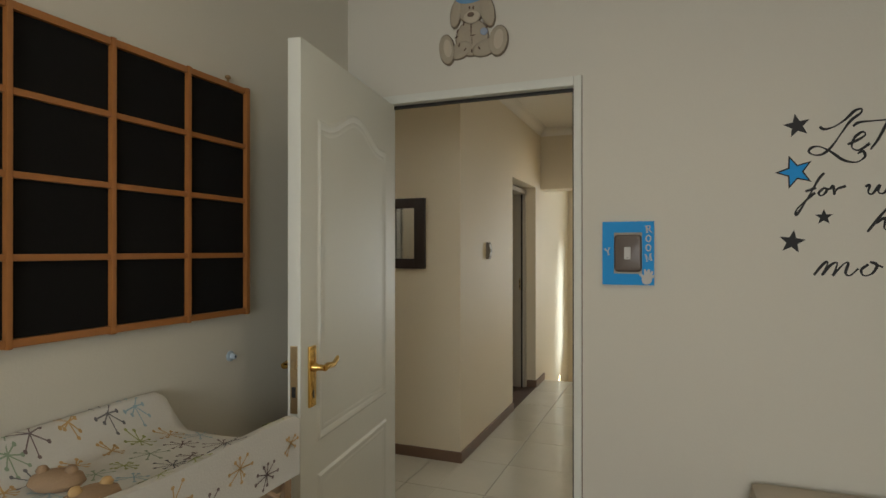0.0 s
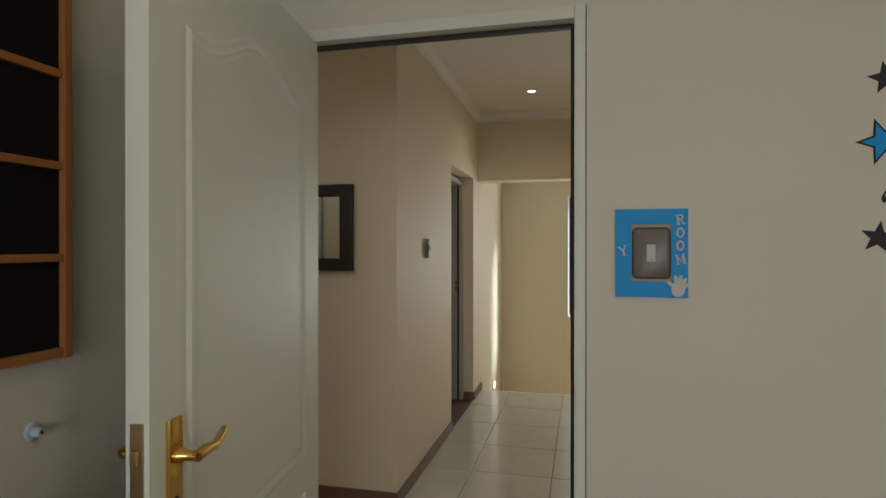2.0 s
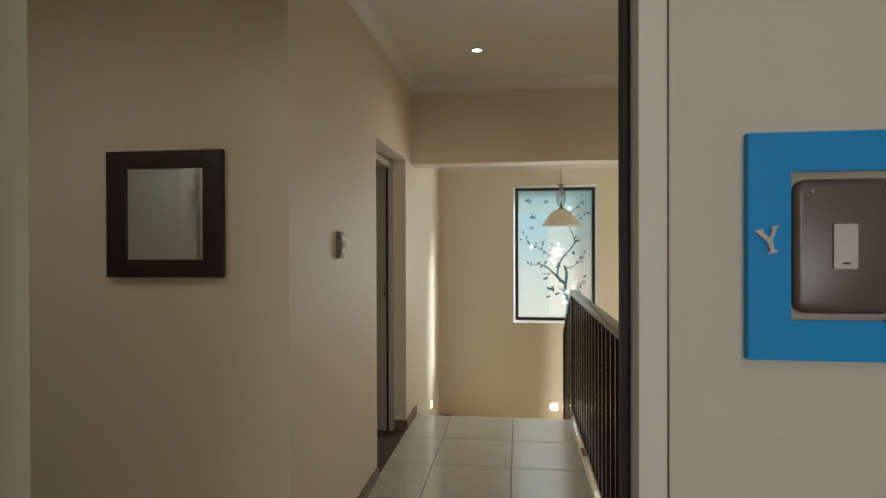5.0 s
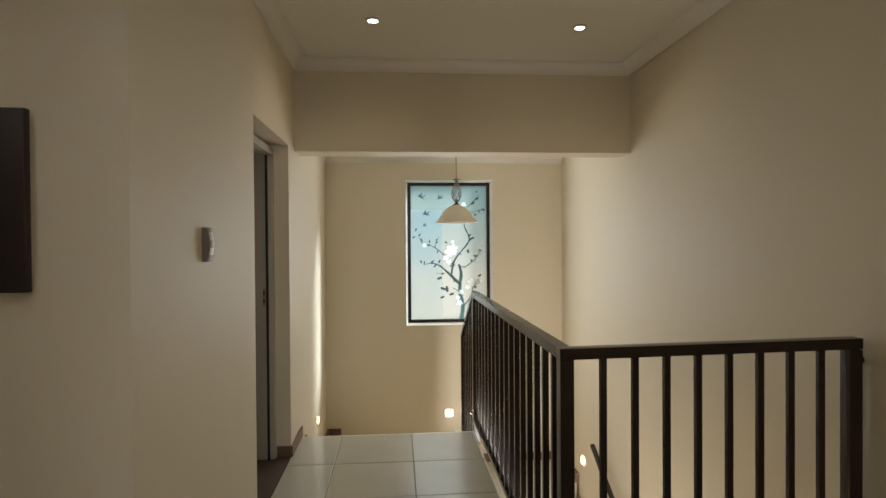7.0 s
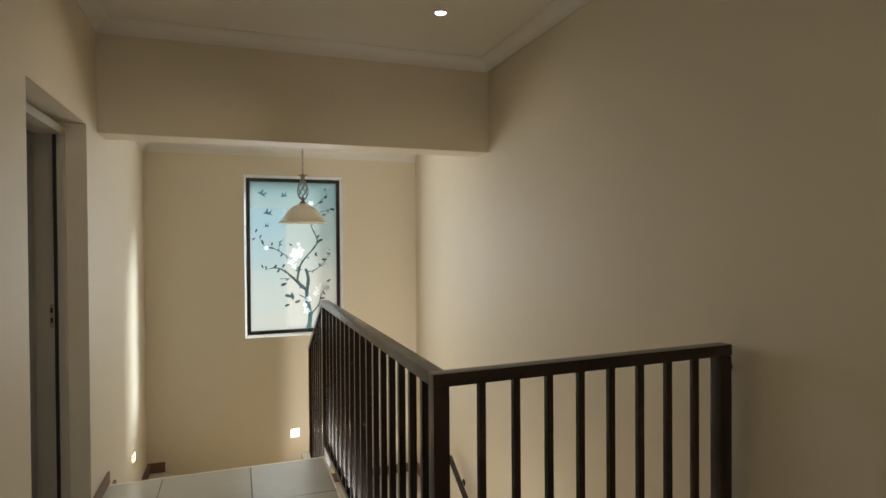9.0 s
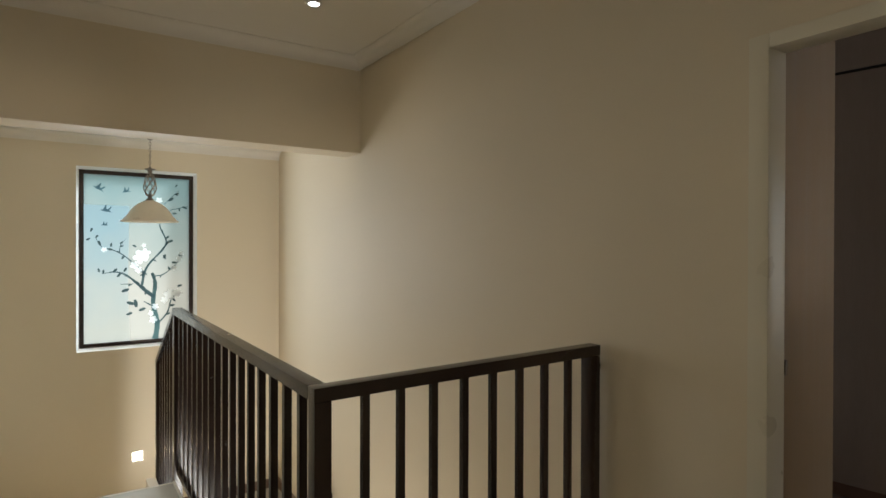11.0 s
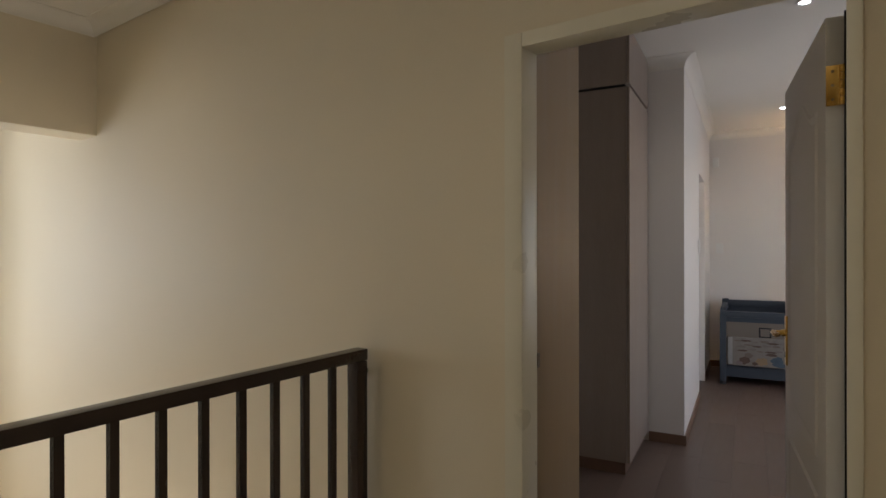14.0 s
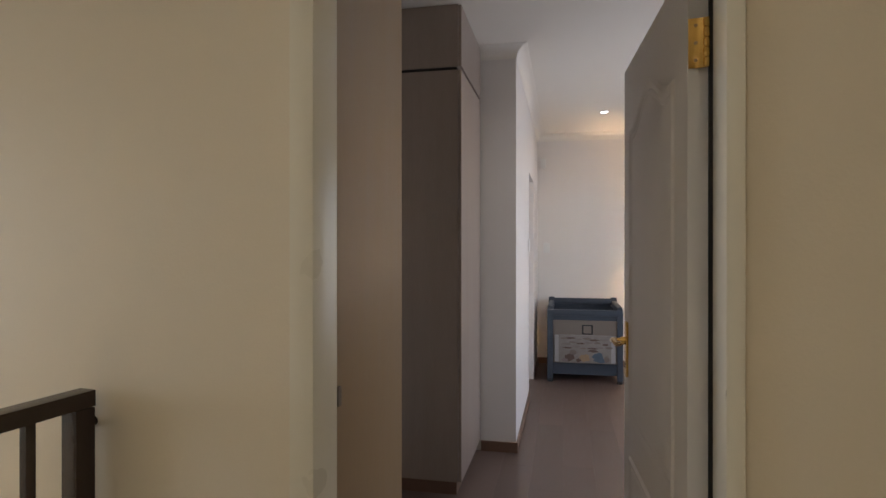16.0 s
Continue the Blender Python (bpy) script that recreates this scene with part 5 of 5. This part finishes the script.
cove(bm, (2.70, 0.86), (2.70, 0.61), BC, (-1, 0), 0.08, (0, 1))
b_setting("ceiling_bedroom", bm, CEIL, "white bedroom ceiling with a coved cornice", "ceiling")
bm = bmesh.new()
box(bm, (0.04, -1.6, -0.15), (5.95, 1.55, -0.012))
floor_b = b_setting("floor_bedroom", bm, LAMINATE, "grey-brown oak laminate plank floor", "floor")
bm = bmesh.new()
box(bm, (1.49, 3.03, -0.15), (1.80, 3.88, -0.0115))
setting("threshold", bm, LAMINATE, "dark laminate door threshold", "threshold")
bm = bmesh.new()
box(bm, (2.688, 0.598, -0.005), (2.70, 0.85, 0.07), 0.003)
box(bm, (2.70, 0.598, -0.005), (4.15, 0.61, 0.07), 0.003)
box(bm, (4.95, 0.598, -0.005), (5.838, 0.61, 0.07), 0.003)
box(bm, (5.838, -1.45, -0.005), (5.85, 0.61, 0.07), 0.003)
b_setting("baseboard_bedroom", bm, SKIRT, "dark brown skirting", "skirting")


def wardrobe(name, u0, u1, v0, v1, label, face):
    """A tall fitted cupboard with doors on its -v face and a top box."""
    ob = thing(name, label, "wardrobe", m=B)
    bm = bmesh.new()
    box(bm, (u0, v0 + 0.020, 0.075), (u1, v1, 2.400), 0.002)
    part("carcass", bm, GREYWOOD, ob)
    bm = bmesh.new()
    box(bm, (u0, v0 + 0.020, 2.418), (u1, v1, BC - 0.002), 0.002)
    part("top_box", bm, GREYWOOD, ob)
    # black strip fills the seam, its colour giving the shade there
    bm = bmesh.new()
    box(bm, (u0 + 0.008, v0 + 0.03, 2.400), (u1, v1, 2.418))
    part("shadow_gap", bm, BLACK, ob, "dark gap under the top box")
    bm = bmesh.new()
    box(bm, (u0 + 0.012, v0 + 0.03, -0.01), (u1, v1, 0.075))
    part("plinth", bm, SKIRT, ob, "dark plinth")
    for z0, z1 in ((0.077, 2.398), (2.420, BC - 0.006)):
        bm = bmesh.new()
        box(bm, (u0 + 0.001, v0, z0), (u1 - 0.001, v0 + 0.018, z1), 0.002)
        part("door", bm, face, ob)
    return ob


wardrobe("wardrobe", 0.06, 0.735, 0.885, 1.42, "grey-brown woodgrain wardrobe beside the bedroom door", LINING)
wardrobe("wardrobe", 1.943, 2.688, 0.853, 1.42, "tall grey woodgrain wardrobe with a top box against the pier", GREYWOOD)

for u, v in ((4.76, -0.10), (2.035, -0.068)):
    p = B @ Vector((u, v, BC))
    downlight((p.x, p.y, BC), 9, "bedroom downlights")
p = B @ Vector((3.0, -1.56, 1.4))
lamp("daylight_fill_lamp", "AREA", p, B.to_3x3() @ Vector((0.15, 1, 0)), 13, (0.96, 0.96, 1.0), 2.7, 1.5)

lamp_w = thing("wall_lamp", "small warm wall lamp with a cream shade, switched on", "wall lamp", m=B @ pose(5.85, -0.70, 1.43))
bm = bmesh.new()
lathe(bm, [(0.035, 0), (0.035, 0.01), (0.01, 0.014), (0.01, 0.08)], n=16, m=Matrix.Rotation(radians(-90), 4, "Y"))
part("arm", bm, BRASS, lamp_w, "", True)
bm = bmesh.new()
lathe(bm, [(0.075, -0.07), (0.05, 0.07), (0.047, 0.07), (0.072, -0.07), (0.075, -0.07)], (-0.10, 0, 0), 24, caps=False)
part("shade", bm, ALABASTER, lamp_w, "cream shade", True)
q = B @ Vector((5.75, -0.70, 1.43))
lamp("wall_lamp_bulb", "POINT", q, (0, 0, -1), 28, (1.0, 0.68, 0.38), 0.03)

# travel cot
cot = thing("travel_cot", "blue-grey fabric travel cot with printed panel on laminate floor", "cot", m=B @ pose(4.88, -0.300, 0))
CW, CD, CH = 0.765, 0.85, 0.755
for x in (0.03, CD - 0.03):
    for y in (0.03, CW - 0.03):
        bm = bmesh.new()
        box(bm, (x - 0.03, y - 0.03, 0.03), (x + 0.03, y + 0.03, CH - 0.03), 0.012)
        post = part("corner_post", bm, DENIM, cot, "", True)
        bm = bmesh.new()
        lathe(bm, [(0.03, 0), (0.034, 0.012), (0.026, 0.032)], (x, y, 0), 14)
        part("foot", bm, BLACK, post, "black plastic foot", True)
for a, b, up in (((0, 0, 0), (0.06, CW, 0), 0), ((CD - 0.06, 0, 0), (CD, CW, 0), 0.055), ((0.06, 0, 0), (CD - 0.06, 0.06, 0), 0.03), ((0.06, CW - 0.06, 0), (CD - 0.06, CW, 0), 0.03)):
    bm = bmesh.new()
    box(bm, (a[0], a[1], CH - 0.065 + up), (b[0], b[1], CH + up), 0.024)
    part("padded_rail", bm, DENIM, cot, "padded blue-grey rail", True)
for x in (0.022, CD - 0.034):
    back = 0.055 if x > 0.5 else 0.0
    for n, z0, z1, mat in (("lower_panel", 0.08, 0.20, DENIM), ("net_panel", 0.20, CH - 0.112, MESHGREY), ("upper_panel", CH - 0.11, CH - 0.05 + back, DENIM)):
        bm = bmesh.new()
        box(bm, (x, 0.06, z0), (x + 0.012, CW - 0.06, z1), 0.002)
        part(n, bm, mat, cot)
for y in (0.024, CW - 0.036):
    bm = bmesh.new()
    box(bm, (0.06, y, 0.11), (CD - 0.06, y + 0.012, CH - 0.05), 0.002)
    part("side_panel", bm, DENIM, cot)
bm = bmesh.new()
box(bm, (0.034, 0.036, 0.12), (CD - 0.034, CW - 0.036, 0.17), 0.01)
part("mattress", bm, MESHGREY, cot)
PALECLOTH = material("pale printed cloth", (0.225, 0.20, 0.175), 0.85, vary=0.2, grain=0.12, scale=16, fine=60)
bm = bmesh.new()
box(bm, (-0.012, 0.118, 0.205), (0.021, CW - 0.118, 0.495), 0.012)
printed = part("printed_bolster", bm, PALECLOTH, cot, "pale padded panel printed with coloured patches", True)
for y in (0.075, CW - 0.130):
    bm = bmesh.new()
    box(bm, (-0.004, y, 0.210), (0.021, y + 0.055, 0.490), 0.012)
    part("bolster_end", bm, material("white quilted cloth", (0.34, 0.325, 0.31), 0.85, vary=0.1, grain=0.08, scale=14, fine=90), cot, "white padded end", True)
for y in (0.03, CW - 0.03):
    bm = bmesh.new()
    box(bm, (CD - 0.066, y - 0.036, CH - 0.02), (CD + 0.006, y + 0.036, CH + 0.068), 0.022)
    part("corner_cap", bm, DENIM, cot, "padded raised corner", True)
rnd = random.Random(3)
SMUDGE = material("print taupe", (0.17, 0.135, 0.115), 0.85, vary=0.2, grain=0.1, scale=20, fine=90)
UMBER = material("print umber", (0.115, 0.075, 0.058), 0.85, vary=0.2, grain=0.1, scale=20, fine=90)
ASH = material("print ash", (0.20, 0.17, 0.15), 0.85, vary=0.2, grain=0.1, scale=20, fine=90)
TEAL = material("print blue", (0.075, 0.105, 0.135), 0.85, vary=0.2, grain=0.1, scale=20, fine=90)
SAND = material("print sand", (0.29, 0.20, 0.115), 0.85, vary=0.2, grain=0.1, scale=20, fine=90)
# along y, up z, half width, half height
MOTIFS = [(0.535, 0.265, 0.058, 0.045, UMBER), (0.50, 0.315, 0.040, 0.032, SMUDGE), (0.585, 0.235, 0.040, 0.022, PRINTS[0]), (0.385, 0.262, 0.062, 0.045, SAND), (0.255, 0.278, 0.058, 0.046, TEAL), (0.225, 0.240, 0.070, 0.026, TEAL), (0.445, 0.235, 0.030, 0.022, UMBER), (0.165, 0.255, 0.030, 0.040, SMUDGE), (0.30, 0.335, 0.060, 0.016, UMBER)]
for k in range(18):
    MOTIFS.append((0.15 + 0.0265 * k + rnd.uniform(-0.01, 0.01), (0.37, 0.412, 0.455)[k % 3] + rnd.uniform(-0.010, 0.010), rnd.uniform(0.030, 0.060), rnd.uniform(0.007, 0.014), (SMUDGE, ASH, UMBER)[(k * 7 // 3) % 3]))
for i, (y, z, ry, rz, mat) in enumerate(MOTIFS):
    bm = bmesh.new()
    n = 13
    bm.faces.new([bm.verts.new((-0.0124 - 0.0002 * i, y + ry * rnd.uniform(0.65, 1.1) * math.cos(2 * math.pi * k / n), z + rz * rnd.uniform(0.65, 1.1) * math.sin(2 * math.pi * k / n))) for k in range(n)])
    part("printed_patch", bm, mat, printed)
bm = bmesh.new()
box(bm, (0.012, 0.30, 0.50), (0.020, 0.41, 0.60), 0.002)
badge = part("label_patch", bm, BLACK, cot, "dark-edged sewn label")
bm = bmesh.new()
box(bm, (0.009, 0.315, 0.512), (0.0118, 0.395, 0.588))
part("label_field", bm, MESHGREY, badge)


def wall_box(name, label, category, u, v, z, w, h, d=0.014, east=False):
    ob = thing(name, label, category, m=B @ pose(u, v, z, 0, 0, -90 if east else 0))
    bm = bmesh.new()
    box(bm, (-w / 2, -d, -h / 2), (w / 2, 0, h / 2), 0.004)
    part("casing", bm, WHITE, ob, "", True)
    bm = bmesh.new()
    box(bm, (-w / 5, -d - 0.003, -h / 5), (w / 5, -d + 0.001, h / 5), 0.001)
    part("front", bm, WHITE, ob)


wall_box("light_switch", "white light switch on the bedroom pier wall", "light switch", 4.02, 0.61, 1.42, 0.075, 0.12)
wall_box("light_switch", "white light switch on the far bedroom wall", "light switch", 5.85, 0.50, 1.40, 0.075, 0.12, east=True)
wall_box("alarm_sensor", "small white alarm sensor high in the bedroom corner", "sensor", 5.85, 0.54, 2.42, 0.06, 0.11, 0.045, True)

# ---- floor pieces ----
TS = 0.504


def piece(name, x0, y0, x1, y1, z0, z1, mat, parent, cache={}):
    key = (name, round(x1 - x0, 3), round(y1 - y0, 3))
    if key not in cache:
        bm = bmesh.new()
        w, d, e = x1 - x0, y1 - y0, 0.0025 if name == "tile" else 0.0006
        lo = [bm.verts.new((x, y, z0)) for x, y in ((0, 0), (w, 0), (w, d), (0, d))]
        mi = [bm.verts.new((x, y, z1 - (0.0015 if name == "tile" else 0.0002))) for x, y in ((0, 0), (w, 0), (w, d), (0, d))]
        hi = [bm.verts.new((x, y, z1)) for x, y in ((e, e), (w - e, e), (w - e, d - e), (e, d - e))]
        bm.faces.new(hi)
        for a, b in ((lo, mi), (mi, hi)):
            for i in range(4):
                bm.faces.new((a[i], a[(i + 1) % 4], b[(i + 1) % 4], b[i]))
        cache[key] = mesh_of(name, bm, mat)
    ob = new(name, cache[key])
    ob.parent = parent
    ob.location = (x0, y0, 0)
    return ob


REGIONS = [(WX, 2.727, 0.352, EDGE), (0.352, 2.727, EX, 4.42), (-3.2, 2.727, WX, 4.07)]
for rx0, ry0, rx1, ry1 in REGIONS:
    for i in range(-6, 6):
        for j in range(-8, 3):
            x0, y0 = -0.605 + TS * i, 6.168 + TS * j
            x1, y1 = x0 + TS, y0 + TS
            if j == 0:
                y1 = EDGE
            elif j > 0:
                continue
            x0, y0, x1, y1 = max(x0 + 0.0025, rx0), max(y0 + 0.0025, ry0), min(x1 - 0.0025, rx1), min(y1 - 0.0025, ry1)
            if x1 - x0 > 0.02 and y1 - y0 > 0.02:
                piece("tile", x0, y0, x1, y1, -0.006, 0.0, TILE, floor_hall)

planks = new("plank_field")
tagged(planks, "rows of grey-brown laminate planks", "floor", kind="structure")
planks.matrix_world = B
rnd = random.Random(7)
for r in range(14):
    v0 = -1.44 + 0.193 * r
    u = 0.05 - rnd.uniform(0, 1.0)
    while u < 5.85:
        a, b = max(0.05, u), min(5.85, u + 1.25)
        if b - a > 0.03:
            piece("plank", a, v0 + 0.0003, b - 0.0005, v0 + 0.1926, -0.012, 0.0, LAMINATE, planks)
        u += 1.25
